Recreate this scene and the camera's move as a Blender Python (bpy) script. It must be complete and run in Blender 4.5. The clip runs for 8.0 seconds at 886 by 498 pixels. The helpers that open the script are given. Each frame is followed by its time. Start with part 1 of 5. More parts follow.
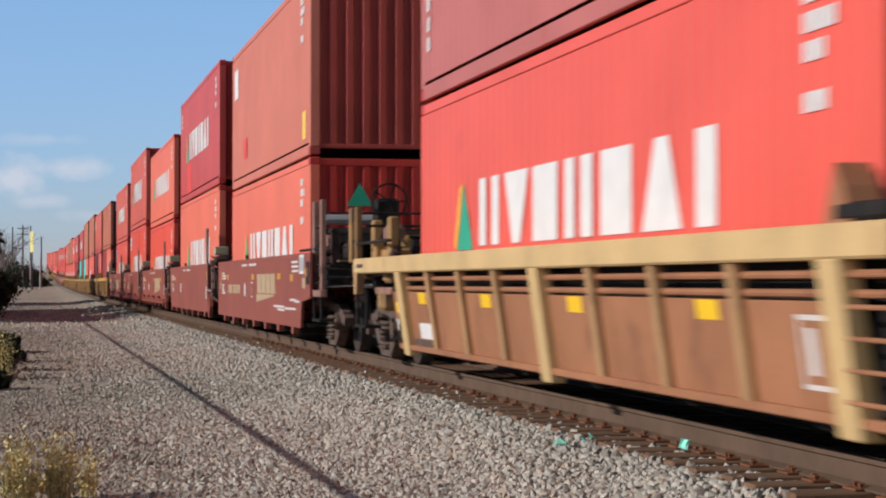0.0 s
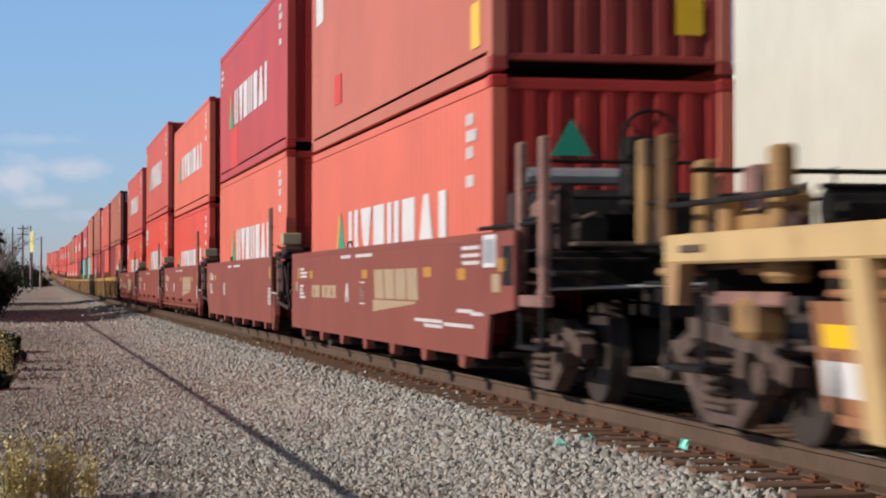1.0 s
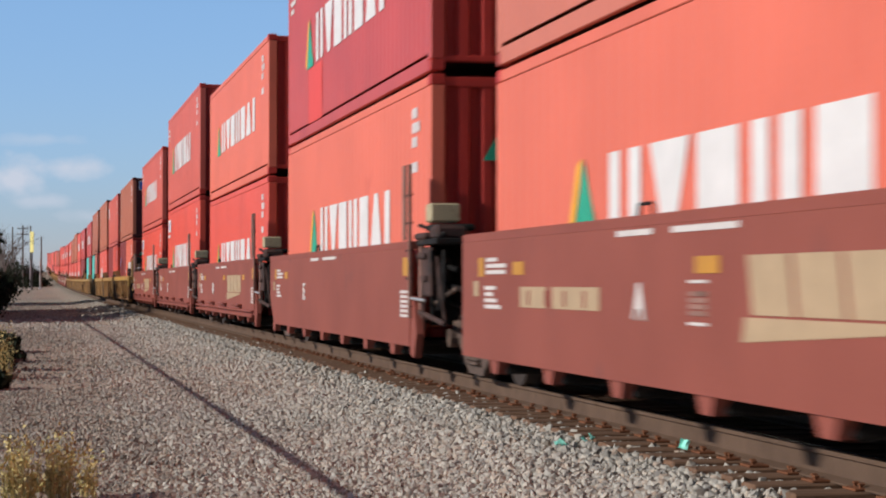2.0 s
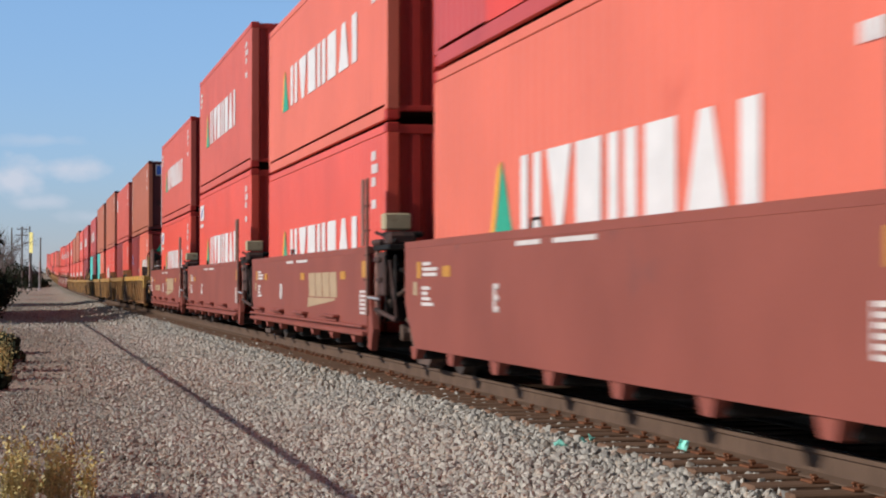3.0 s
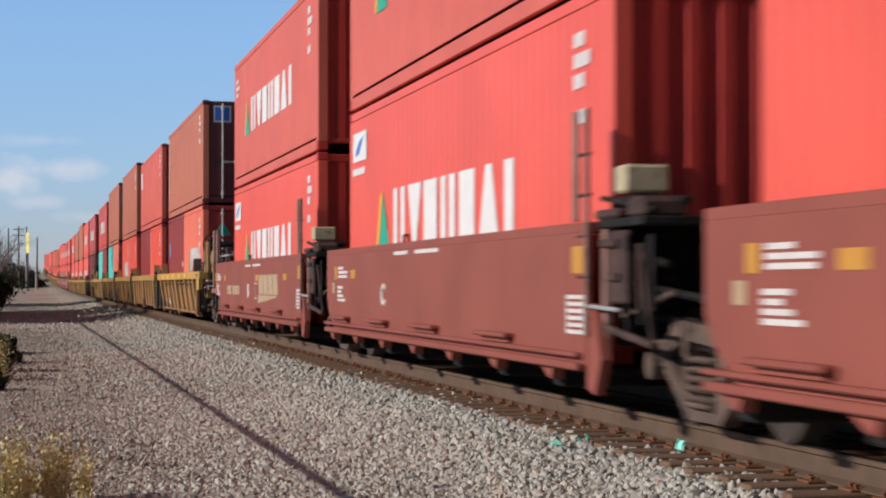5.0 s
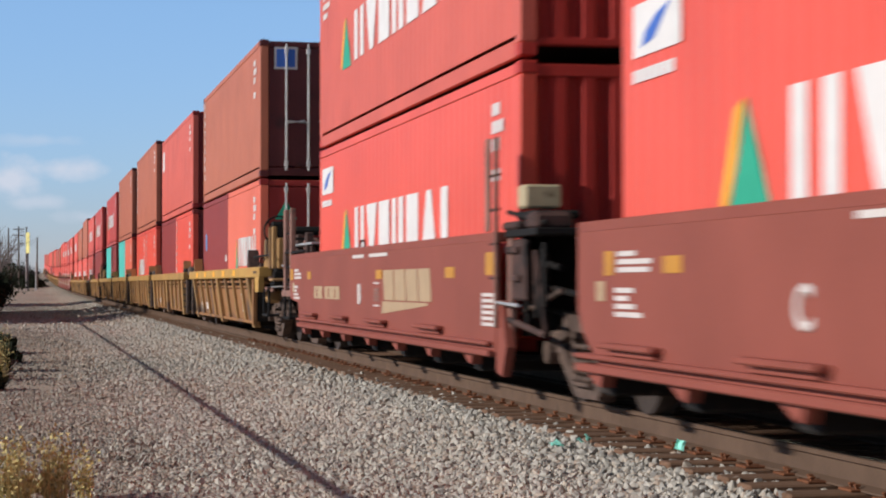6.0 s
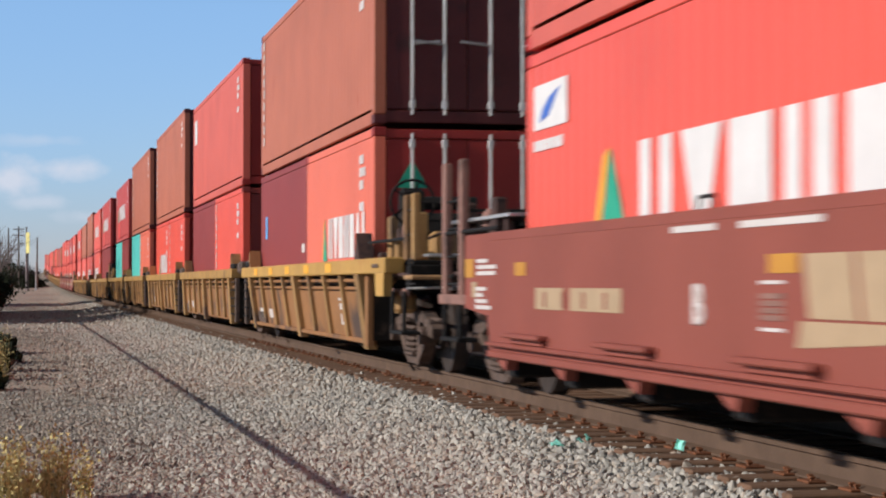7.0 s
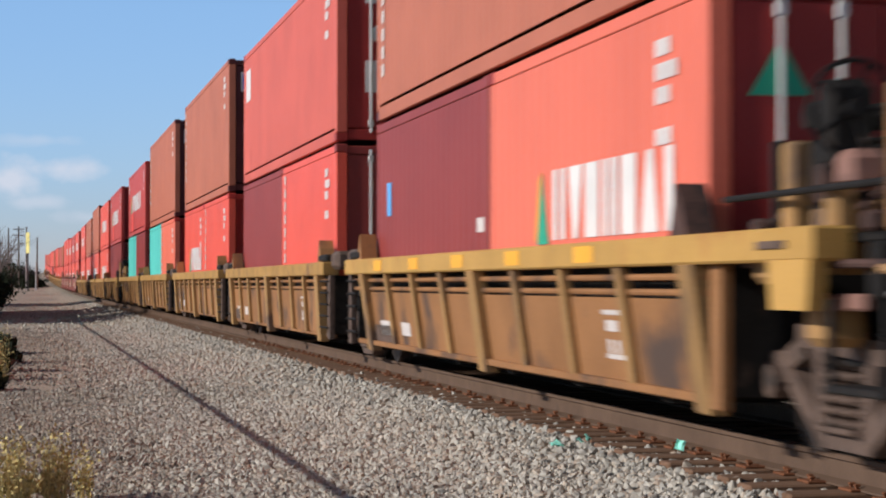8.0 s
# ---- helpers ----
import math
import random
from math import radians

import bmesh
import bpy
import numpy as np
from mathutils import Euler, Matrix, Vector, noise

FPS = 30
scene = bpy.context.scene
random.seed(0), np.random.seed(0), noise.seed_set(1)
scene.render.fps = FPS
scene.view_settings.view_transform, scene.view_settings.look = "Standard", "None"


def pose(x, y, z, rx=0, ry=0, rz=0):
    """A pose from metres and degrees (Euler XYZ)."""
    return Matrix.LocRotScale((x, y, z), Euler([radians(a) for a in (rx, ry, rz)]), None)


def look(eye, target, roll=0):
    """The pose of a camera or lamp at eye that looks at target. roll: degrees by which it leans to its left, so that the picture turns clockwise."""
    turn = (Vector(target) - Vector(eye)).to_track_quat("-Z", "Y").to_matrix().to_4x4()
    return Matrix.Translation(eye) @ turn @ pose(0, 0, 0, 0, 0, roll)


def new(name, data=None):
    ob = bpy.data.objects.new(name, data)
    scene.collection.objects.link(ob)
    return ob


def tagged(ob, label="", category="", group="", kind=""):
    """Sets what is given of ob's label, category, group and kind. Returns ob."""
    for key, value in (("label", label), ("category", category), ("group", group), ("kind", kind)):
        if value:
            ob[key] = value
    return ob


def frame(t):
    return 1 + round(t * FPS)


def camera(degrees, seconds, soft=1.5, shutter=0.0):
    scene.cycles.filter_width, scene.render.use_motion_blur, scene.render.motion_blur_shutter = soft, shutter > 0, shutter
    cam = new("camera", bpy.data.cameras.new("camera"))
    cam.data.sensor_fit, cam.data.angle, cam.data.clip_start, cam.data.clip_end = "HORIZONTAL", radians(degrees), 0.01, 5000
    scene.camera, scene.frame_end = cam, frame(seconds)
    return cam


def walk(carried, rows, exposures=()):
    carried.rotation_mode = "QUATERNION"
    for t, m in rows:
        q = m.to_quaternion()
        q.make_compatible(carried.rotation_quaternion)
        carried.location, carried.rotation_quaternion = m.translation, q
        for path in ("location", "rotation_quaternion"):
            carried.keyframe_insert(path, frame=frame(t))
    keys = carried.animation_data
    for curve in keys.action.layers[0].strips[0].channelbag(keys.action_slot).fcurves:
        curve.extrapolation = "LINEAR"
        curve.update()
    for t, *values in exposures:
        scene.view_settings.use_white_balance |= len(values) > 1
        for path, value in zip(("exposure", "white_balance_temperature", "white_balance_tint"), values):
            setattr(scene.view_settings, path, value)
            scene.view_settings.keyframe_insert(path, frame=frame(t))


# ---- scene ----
# World: track centre x = 0, rail tops z = 0, y runs along the track away from the camera.
CAM_X, CAM_Z = -5.47, 1.0
cam = camera(25.52, 8.0, 2.0, 0.5)


def aim(dyaw, dpitch):
    return pose(CAM_X, 0, CAM_Z, 91.0 + dpitch, 0, -11.833 - dyaw)


walk(cam, [(0.0, aim(0, 0)), (1.9, aim(0, 0)), (2.7, aim(0.02, 0.018)), (3.5, aim(0.05, 0.028)), (4.0, aim(0.112, 0.028)),
           (4.6, aim(0.116, 0.028)), (6.0, aim(0.116, 0.028)), (8.0, aim(0.116, 0.028))],
     exposures=((0.0, -0.04), (2.0, -0.04), (4.0, 0.0), (6.0, 0.04), (7.0, 0.08), (8.0, 0.07)))

# ---- light ----
SUN_EL, SUN_AZ = 24.5, -5.0          # the sun stands over the camera's side of the track
sun_to = Vector((-math.cos(radians(SUN_EL)) * math.cos(radians(SUN_AZ)), math.cos(radians(SUN_EL)) * math.sin(radians(SUN_AZ)), math.sin(radians(SUN_EL))))
sun = new("sun", bpy.data.lights.new("sun", "SUN"))
sun.data.energy, sun.data.angle, sun.data.color = 4.3, radians(0.27), (1.0, 0.965, 0.925)
sun.matrix_world = look((0, 0, 60), Vector((0, 0, 60)) - sun_to)
world = bpy.data.worlds.new("sky")
scene.world = world
world.use_nodes = True
wn, wl = world.node_tree.nodes, world.node_tree.links
wn.clear()
w_sky = wn.new("ShaderNodeTexSky")
w_sky.sky_type, w_sky.sun_disc = "NISHITA", False
w_sky.sun_elevation, w_sky.sun_rotation = radians(SUN_EL), math.atan2(sun_to.x, sun_to.y)
w_sky.air_density, w_sky.dust_density, w_sky.ozone_density = 1.0, 0.0, 2.0
w_bg, w_out = wn.new("ShaderNodeBackground"), wn.new("ShaderNodeOutputWorld")
w_co, w_map, w_noise = wn.new("ShaderNodeTexCoord"), wn.new("ShaderNodeMapping"), wn.new("ShaderNodeTexNoise")
w_map.inputs["Scale"].default_value = (1, 1, 1.4)
w_noise.inputs["Scale"].default_value, w_noise.inputs["Detail"].default_value = 46, 5
w_mix = wn.new("ShaderNodeMix")
w_mix.data_type = "RGBA"
w_mix.inputs[7].default_value = (4.2, 4.45, 5.15, 1)
wl.new(w_co.outputs["Generated"], w_map.inputs["Vector"])
wl.new(w_map.outputs[0], w_noise.inputs["Vector"])


def cloud(cx, cz, rx, rz, dense):
    """A small heap of cloud low over the line: an oval with a ragged edge."""
    sub, mul, ln, mr, ad = (wn.new(k) for k in ("ShaderNodeVectorMath", "ShaderNodeVectorMath", "ShaderNodeVectorMath", "ShaderNodeMapRange", "ShaderNodeMath"))
    sub.operation, mul.operation, ln.operation, ad.operation = "SUBTRACT", "MULTIPLY", "LENGTH", "MULTIPLY_ADD"
    sub.inputs[1].default_value = (cx, 1.0, cz)
    mul.inputs[1].default_value = (1 / rx, 0.5, 1 / rz)
    wl.new(w_co.outputs["Generated"], sub.inputs[0])
    wl.new(sub.outputs[0], mul.inputs[0])
    wl.new(mul.outputs[0], ln.inputs[0])
    wl.new(w_noise.outputs["Fac"], ad.inputs[0])
    ad.inputs[1].default_value = 2.6
    wl.new(ln.outputs["Value"], ad.inputs[2])
    mr.inputs["From Min"].default_value, mr.inputs["From Max"].default_value = 2.40, 1.55
    mr.inputs["To Max"].default_value = dense
    wl.new(ad.outputs[0], mr.inputs["Value"])
    return mr.outputs[0]


w_sum = None
for spec in ((-0.008, 0.052, 0.016, 0.010, 0.85), (0.014, 0.058, 0.026, 0.007, 0.75), (0.006, 0.041, 0.018, 0.004, 0.5), (0.004, 0.072, 0.022, 0.0035, 0.3), (0.03, 0.034, 0.02, 0.004, 0.35)):
    c_out = cloud(*spec)
    if w_sum is None:
        w_sum = c_out
    else:
        mx = wn.new("ShaderNodeMath")
        mx.operation = "MAXIMUM"
        wl.new(w_sum, mx.inputs[0])
        wl.new(c_out, mx.inputs[1])
        w_sum = mx.outputs[0]
wl.new(w_sum, w_mix.inputs[0])
# A clear, deep-blue autumn sky: the hue is cooled smoothly from the horizon upwards.
w_sep, w_ramp, w_tint = wn.new("ShaderNodeSeparateXYZ"), wn.new("ShaderNodeValToRGB"), wn.new("ShaderNodeMix")
w_tint.data_type, w_tint.blend_type = "RGBA", "MULTIPLY"
w_tint.inputs[0].default_value = 1.0
for k, (at, c) in enumerate(((0.0, (0.40, 0.46, 0.80)), (0.06, (0.50, 0.61, 0.92)), (0.14, (0.64, 0.76, 1.0)), (0.32, (0.33, 0.37, 0.45)), (0.75, (0.16, 0.178, 0.21)))):
    e = w_ramp.color_ramp.elements[k] if k < 2 else w_ramp.color_ramp.elements.new(at)
    e.position, e.color = at, (*c, 1)
wl.new(w_co.outputs["Generated"], w_sep.inputs[0])
wl.new(w_sep.outputs["Z"], w_ramp.inputs[0])
wl.new(w_sky.outputs[0], w_tint.inputs[6])
wl.new(w_ramp.outputs[0], w_tint.inputs[7])
wl.new(w_tint.outputs[2], w_mix.inputs[6])
wl.new(w_mix.outputs[2], w_bg.inputs[0])
w_bg.inputs[1].default_value = 0.15
wl.new(w_bg.outputs[0], w_out.inputs[0])


# ---- materials ----
def material(name, color, rough=0.6, metal=0.0, vary=0.15, scale=3.0, fine=60.0, bump=0.15, stain=None, stain_at=0.6, island=0.0, stretch=(1, 1, 1)):
    """Base colour broken by a broad and a fine noise, with stains of a second colour, and a fine relief."""
    m = bpy.data.materials.new(name)
    m.use_nodes = True
    n, l = m.node_tree.nodes, m.node_tree.links
    b = n["Principled BSDF"]
    b.inputs["Roughness"].default_value, b.inputs["Metallic"].default_value = rough, metal
    b.inputs["Specular IOR Level"].default_value = 0.5 if metal > 0.3 or rough < 0.3 else 0.22
    co, mp = n.new("ShaderNodeTexCoord"), n.new("ShaderNodeMapping")
    mp.inputs["Scale"].default_value = stretch
    oi = n.new("ShaderNodeObjectInfo")
    add = n.new("ShaderNodeVectorMath")
    add.operation = "ADD"
    sc = n.new("ShaderNodeMath")
    sc.operation, sc.inputs[1].default_value = "MULTIPLY", 37.0
    l.new(oi.outputs["Random"], sc.inputs[0])
    l.new(co.outputs["Object"], add.inputs[0])
    l.new(sc.outputs[0], add.inputs[1])
    l.new(add.outputs[0], mp.inputs[0])
    big, small = n.new("ShaderNodeTexNoise"), n.new("ShaderNodeTexNoise")
    for node, s, d in ((big, scale, 5), (small, fine, 3)):
        node.inputs["Scale"].default_value, node.inputs["Detail"].default_value = s, d
        l.new(mp.outputs[0], node.inputs["Vector"])
    mixed = n.new("ShaderNodeMath")
    mixed.operation = "MULTIPLY_ADD"
    mixed.inputs[1].default_value = 0.4
    l.new(small.outputs["Fac"], mixed.inputs[0])
    l.new(big.outputs["Fac"], mixed.inputs[2])
    rng = n.new("ShaderNodeMapRange")
    for k, v in zip(("From Min", "From Max", "To Min", "To Max"), (0.45, 0.95, 1 - vary, 1 + vary)):
        rng.inputs[k].default_value = v
    l.new(mixed.outputs[0], rng.inputs["Value"])
    last = rng.outputs[0]
    if island:
        geo, ir, im = n.new("ShaderNodeNewGeometry"), n.new("ShaderNodeMapRange"), n.new("ShaderNodeMath")
        ir.inputs["To Min"].default_value, ir.inputs["To Max"].default_value = 1 - island, 1 + island
        im.operation = "MULTIPLY"
        l.new(geo.outputs["Random Per Island"], ir.inputs["Value"])
        l.new(ir.outputs[0], im.inputs[0])
        l.new(last, im.inputs[1])
        last = im.outputs[0]
    mul = n.new("ShaderNodeVectorMath")
    mul.operation = "SCALE"
    mul.inputs[0].default_value = color
    l.new(last, mul.inputs["Scale"])
    col = mul.outputs[0]
    if stain:
        rp, mx = n.new("ShaderNodeMapRange"), n.new("ShaderNodeMix")
        rp.inputs["From Min"].default_value, rp.inputs["From Max"].default_value = stain_at, stain_at + 0.16
        mx.data_type = "RGBA"
        mx.inputs[7].default_value = (*stain, 1)
        n2 = n.new("ShaderNodeTexNoise")
        n2.inputs["Scale"].default_value, n2.inputs["Detail"].default_value = scale * 1.7, 7
        l.new(mp.outputs[0], n2.inputs["Vector"])
        l.new(n2.outputs["Fac"], rp.inputs["Value"])
        l.new(rp.outputs[0], mx.inputs[0])
        l.new(col, mx.inputs[6])
        col = mx.outputs[2]
    l.new(col, b.inputs["Base Color"])
    bp = n.new("ShaderNodeBump")
    bp.inputs["Strength"].default_value, bp.inputs["Distance"].default_value = bump, 0.01
    l.new(mixed.outputs[0], bp.inputs["Height"])
    l.new(bp.outputs[0], b.inputs["Normal"])
    return m


RED = material("red container paint", (0.71, 0.094, 0.060), 0.42, 0, 0.10, 0.7, 30, 0.05, (0.45, 0.05, 0.03), 0.70)
SALMON = material("sun-faded red container paint", (0.69, 0.152, 0.093), 0.5, 0, 0.10, 0.6, 30, 0.05, (0.55, 0.10, 0.06), 0.66)
CRIMSON = material("crimson container paint", (0.50, 0.064, 0.050), 0.42, 0, 0.12, 0.7, 30, 0.05, (0.38, 0.03, 0.03), 0.68)
RUST = material("rust-brown container paint", (0.43, 0.134, 0.078), 0.55, 0, 0.12, 0.8, 30, 0.06, (0.36, 0.08, 0.04), 0.66)
MAROON = material("maroon container paint", (0.26, 0.044, 0.038), 0.5, 0, 0.12, 0.8, 30, 0.05, (0.16, 0.03, 0.03), 0.68)
TEAL = material("teal container paint", (0.10, 0.50, 0.43), 0.5, 0, 0.1, 0.8, 30, 0.05, (0.05, 0.28, 0.24), 0.66)
# Door and end colour with the shade of the sunless end mixed in.
DARKREDSHADE = material("maroon door paint darkened for shade", (0.10, 0.022, 0.022), 0.5, 0, 0.2, 1.2, 30, 0.06, (0.05, 0.02, 0.02), 0.62)
BROWN = material("brown wagon paint", (0.25, 0.068, 0.047), 0.6, 0, 0.12, 0.9, 40, 0.06, (0.16, 0.06, 0.05), 0.66)
YELLOW = material("yellow wagon paint", (0.46, 0.26, 0.072), 0.6, 0, 0.18, 1.3, 40, 0.1, (0.36, 0.16, 0.05), 0.60)
YELLOWDIRTY = material("dirty yellow-brown panel paint", (0.31, 0.132, 0.064), 0.65, 0, 0.22, 1.1, 40, 0.1, (0.20, 0.085, 0.045), 0.56)
DULLRED = material("dull weathered red container paint", (0.44, 0.128, 0.112), 0.55, 0, 0.12, 0.8, 30, 0.06, (0.40, 0.09, 0.06), 0.62)
FRESHRED = material("fresh red touch-up paint", (0.72, 0.060, 0.034), 0.45, 0, 0.08, 0.9, 30, 0.05)
FADED = material("faded orange-red container paint", (0.54, 0.160, 0.108), 0.55, 0, 0.10, 0.8, 30, 0.06, (0.50, 0.13, 0.08), 0.64)
CREAM = material("pale yellow sill paint", (0.54, 0.36, 0.165), 0.6, 0, 0.15, 1.6, 40, 0.1, (0.42, 0.24, 0.10), 0.62)
RIBTAN = material("tan dirty rib paint", (0.38, 0.218, 0.102), 0.65, 0, 0.2, 1.6, 40, 0.1, (0.26, 0.14, 0.07), 0.58)
STENCIL = material("off-white stencil paint", (0.58, 0.52, 0.48), 0.6, 0, 0.12, 5, 40, 0.02)
# End paints are darker than the sides: the ends' shade is in the colour.
ENDREDSHADE = material("red container end paint darkened for shade", (0.46, 0.040, 0.030), 0.5, 0, 0.15, 1.0, 30, 0.06, (0.30, 0.035, 0.03), 0.64)
ENDFADEDSHADE = material("weathered brown-red container end paint darkened for shade", (0.36, 0.058, 0.044), 0.6, 0, 0.15, 1.0, 30, 0.06, (0.34, 0.08, 0.055), 0.62)
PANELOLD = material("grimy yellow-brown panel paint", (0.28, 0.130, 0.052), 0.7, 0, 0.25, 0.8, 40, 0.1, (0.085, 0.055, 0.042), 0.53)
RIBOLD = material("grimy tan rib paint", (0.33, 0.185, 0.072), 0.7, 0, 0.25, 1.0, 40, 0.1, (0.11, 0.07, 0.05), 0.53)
WORNRED = material("worn red container paint", (0.57, 0.112, 0.078), 0.52, 0, 0.12, 0.8, 30, 0.06, (0.50, 0.09, 0.06), 0.62)
# Red of the lower doors, lowered to hold the end's shade.
DOORREDSHADE = material("red door paint darkened for shade", (0.30, 0.030, 0.026), 0.5, 0, 0.15, 1.0, 30, 0.06, (0.18, 0.025, 0.02), 0.62)
OCHRE = material("grimy ochre sill paint", (0.37, 0.205, 0.062), 0.65, 0, 0.2, 1.4, 40, 0.1, (0.20, 0.11, 0.05), 0.56)
# Greasy steel, taken nearly to black to carry the shade under the wagons.
GREASESHADE = material("black greasy steel deepened for shade", (0.013, 0.011, 0.010), 0.8, 0.0, 0.4, 4, 50, 0.3, (0.06, 0.04, 0.03), 0.6)
TRUCKSTEEL = material("dusty cast steel", (0.118, 0.078, 0.060), 0.75, 0.1, 0.3, 5, 60, 0.3, (0.05, 0.04, 0.035), 0.56)
WHEELSTEEL = material("rusty wheel steel", (0.06, 0.042, 0.033), 0.6, 0.4, 0.3, 5, 50, 0.2)
SHINY = material("worn bright steel", (0.55, 0.53, 0.52), 0.25, 1.0, 0.1, 5, 50, 0.02)
GALV = material("galvanised steel", (0.55, 0.53, 0.51), 0.45, 0.6, 0.15, 5, 50, 0.05)
TAN = material("tan painted steel box", (0.42, 0.34, 0.21), 0.6, 0, 0.15, 5, 50, 0.1, (0.2, 0.14, 0.08), 0.6)
WHITE = material("white lettering paint", (0.68, 0.64, 0.605), 0.5, 0, 0.08, 4, 40, 0.02)
LOGOTAN = material("cream emblem paint", (0.41, 0.285, 0.17), 0.55, 0, 0.1, 4, 40, 0.02)
LOGOGREEN = material("green emblem paint", (0.03, 0.33, 0.20), 0.5, 0, 0.08, 4, 40, 0.02)
LOGOORANGE = material("orange emblem paint", (0.80, 0.38, 0.04), 0.5, 0, 0.08, 4, 40, 0.02)
LOGOBLUE = material("blue emblem paint", (0.05, 0.13, 0.45), 0.5, 0, 0.08, 4, 40, 0.02)
SKYBLUE = material("light blue placard paint", (0.12, 0.38, 0.72), 0.5, 0, 0.06, 4, 40, 0.02)
REFLECT = material("yellow reflective tape", (0.85, 0.50, 0.02), 0.35, 0, 0.06, 4, 40, 0.02)
AMBER = material("dull amber reflective tape", (0.50, 0.23, 0.035), 0.45, 0, 0.1, 4, 40, 0.02)
RAILRUST = material("brown rusted rail side", (0.115, 0.070, 0.046), 0.8, 0.1, 0.2, 3, 60, 0.2, (0.09, 0.055, 0.035), 0.6)
TIEWOOD = material("weathered creosoted oak", (0.17, 0.095, 0.058), 0.9, 0, 0.3, 3, 30, 0.5, (0.19, 0.10, 0.06), 0.55, stretch=(0.4, 4, 4))
RUSTIRON = material("rusted iron", (0.17, 0.065, 0.030), 0.85, 0.1, 0.3, 8, 90, 0.4)
STONE = material("grey and pinkish crushed stone", (0.48, 0.44, 0.38), 0.9, 0, 0.2, 9, 90, 0.4, (0.37, 0.30, 0.245), 0.66)
GRIT = material("fine grey-brown gravel", (0.37, 0.332, 0.28), 0.9, 0, 0.25, 2.2, 90, 0.4, (0.26, 0.20, 0.155), 0.56)


def rock(m, tones):
    """Each stone takes one of several rock tones."""
    n, l = m.node_tree.nodes, m.node_tree.links
    geo, ramp, mix = n.new("ShaderNodeNewGeometry"), n.new("ShaderNodeValToRGB"), n.new("ShaderNodeMix")
    mix.data_type, mix.blend_type = "RGBA", "MULTIPLY"
    mix.inputs[0].default_value = 1.0
    ramp.color_ramp.interpolation = "CONSTANT"
    for k, (at, c) in enumerate(tones):
        e = ramp.color_ramp.elements[k] if k < 2 else ramp.color_ramp.elements.new(at)
        e.position, e.color = at, (*c, 1)
    b_in = n["Principled BSDF"].inputs["Base Color"]
    src = b_in.links[0].from_socket
    l.new(geo.outputs["Random Per Island"], ramp.inputs[0])
    l.new(src, mix.inputs[6])
    l.new(ramp.outputs[0], mix.inputs[7])
    l.new(mix.outputs[2], b_in)


ROCK_TONES = ((0.0, (0.66, 0.655, 0.65)), (0.20, (0.96, 0.94, 0.91)), (0.42, (0.82, 0.81, 0.80)), (0.60, (0.94, 0.85, 0.78)), (0.72, (0.76, 0.64, 0.57)), (0.78, (0.90, 0.88, 0.86)), (0.95, (0.44, 0.43, 0.43)))
rock(STONE, ROCK_TONES)
rock(GRIT, ((0.0, (0.55, 0.54, 0.54)), (0.22, (1.0, 0.97, 0.93)), (0.42, (0.80, 0.78, 0.76)), (0.60, (1.0, 0.88, 0.80)), (0.72, (0.70, 0.57, 0.50)), (0.80, (0.92, 0.90, 0.88)), (0.91, (0.36, 0.34, 0.34))))
GRAVEL = material("dusty gravel bed", (0.37, 0.302, 0.232), 0.95, 0, 0.35, 14, 45, 0.9, (0.13, 0.105, 0.085), 0.55)
ASPHALT = material("pale worn concrete road", (0.36, 0.34, 0.31), 0.9, 0, 0.15, 2, 60, 0.3)
BRICK = material("dark red brickwork", (0.17, 0.075, 0.065), 0.9, 0, 0.2, 6, 40, 0.3)
WHITEWALL = material("cream painted metal siding", (0.62, 0.58, 0.475), 0.6, 0, 0.06, 0.8, 30, 0.05, (0.58, 0.54, 0.44), 0.66)
TRIM = material("dark painted trim", (0.05, 0.045, 0.045), 0.6, 0, 0.1)
WOODPOLE = material("grey weathered pole timber", (0.14, 0.12, 0.10), 0.9, 0, 0.25, 3, 40, 0.4)
# Leaf green lowered further so the bushes' shaded side is in the colour.
LEAFSHADE = material("dark green foliage darkened for shade", (0.018, 0.024, 0.010), 0.8, 0, 0.3, 3, 20, 0.1, island=0.5)
WEED = material("dry yellow-green weed", (0.50, 0.39, 0.16), 0.8, 0, 0.3, 6, 30, 0.1, (0.22, 0.215, 0.08), 0.55, island=0.4)
TWIG = material("bare grey twigs", (0.16, 0.13, 0.115), 0.9, 0, 0.25, 5, 30, 0.2)
YELLOWSIGN = material("yellow sign enamel", (0.85, 0.74, 0.26), 0.5, 0, 0.06)
MINT = material("pale green plastic scrap", (0.30, 0.75, 0.60), 0.4, 0, 0.1)
LAMPGLASS = material("opal lamp globe", (0.82, 0.82, 0.80), 0.25, 0, 0.03)
GLASS = material("dark window glass", (0.10, 0.14, 0.19), 0.08, 0, 0.1)

# ---- mesh helpers ----
MESHES = {}


def rise(y):
    """The line climbs gently far off."""
    return 2.0e-5 * max(0.0, min(y, 620.0) - 130.0) ** 2


def mesh_of(key, mat, make):
    """One mesh for each shape and material."""
    full = (key, mat.name)
    if full not in MESHES:
        bm = bmesh.new()
        make(bm)
        bmesh.ops.recalc_face_normals(bm, faces=bm.faces)
        me = bpy.data.meshes.new(str(key[0]))
        bm.to_mesh(me)
        bm.free()
        me.materials.append(mat)
        MESHES[full] = me
    return MESHES[full]


def part(name, key, make, mat, parent, at=(0, 0, 0), label="", turn=None):
    ob = new(name, mesh_of(key, mat, make))
    ob.parent = parent
    ob.matrix_basis = turn.copy() if turn else Matrix.Translation(at)
    if turn:
        ob.location = at
    if label:
        tagged(ob, label)
    return ob


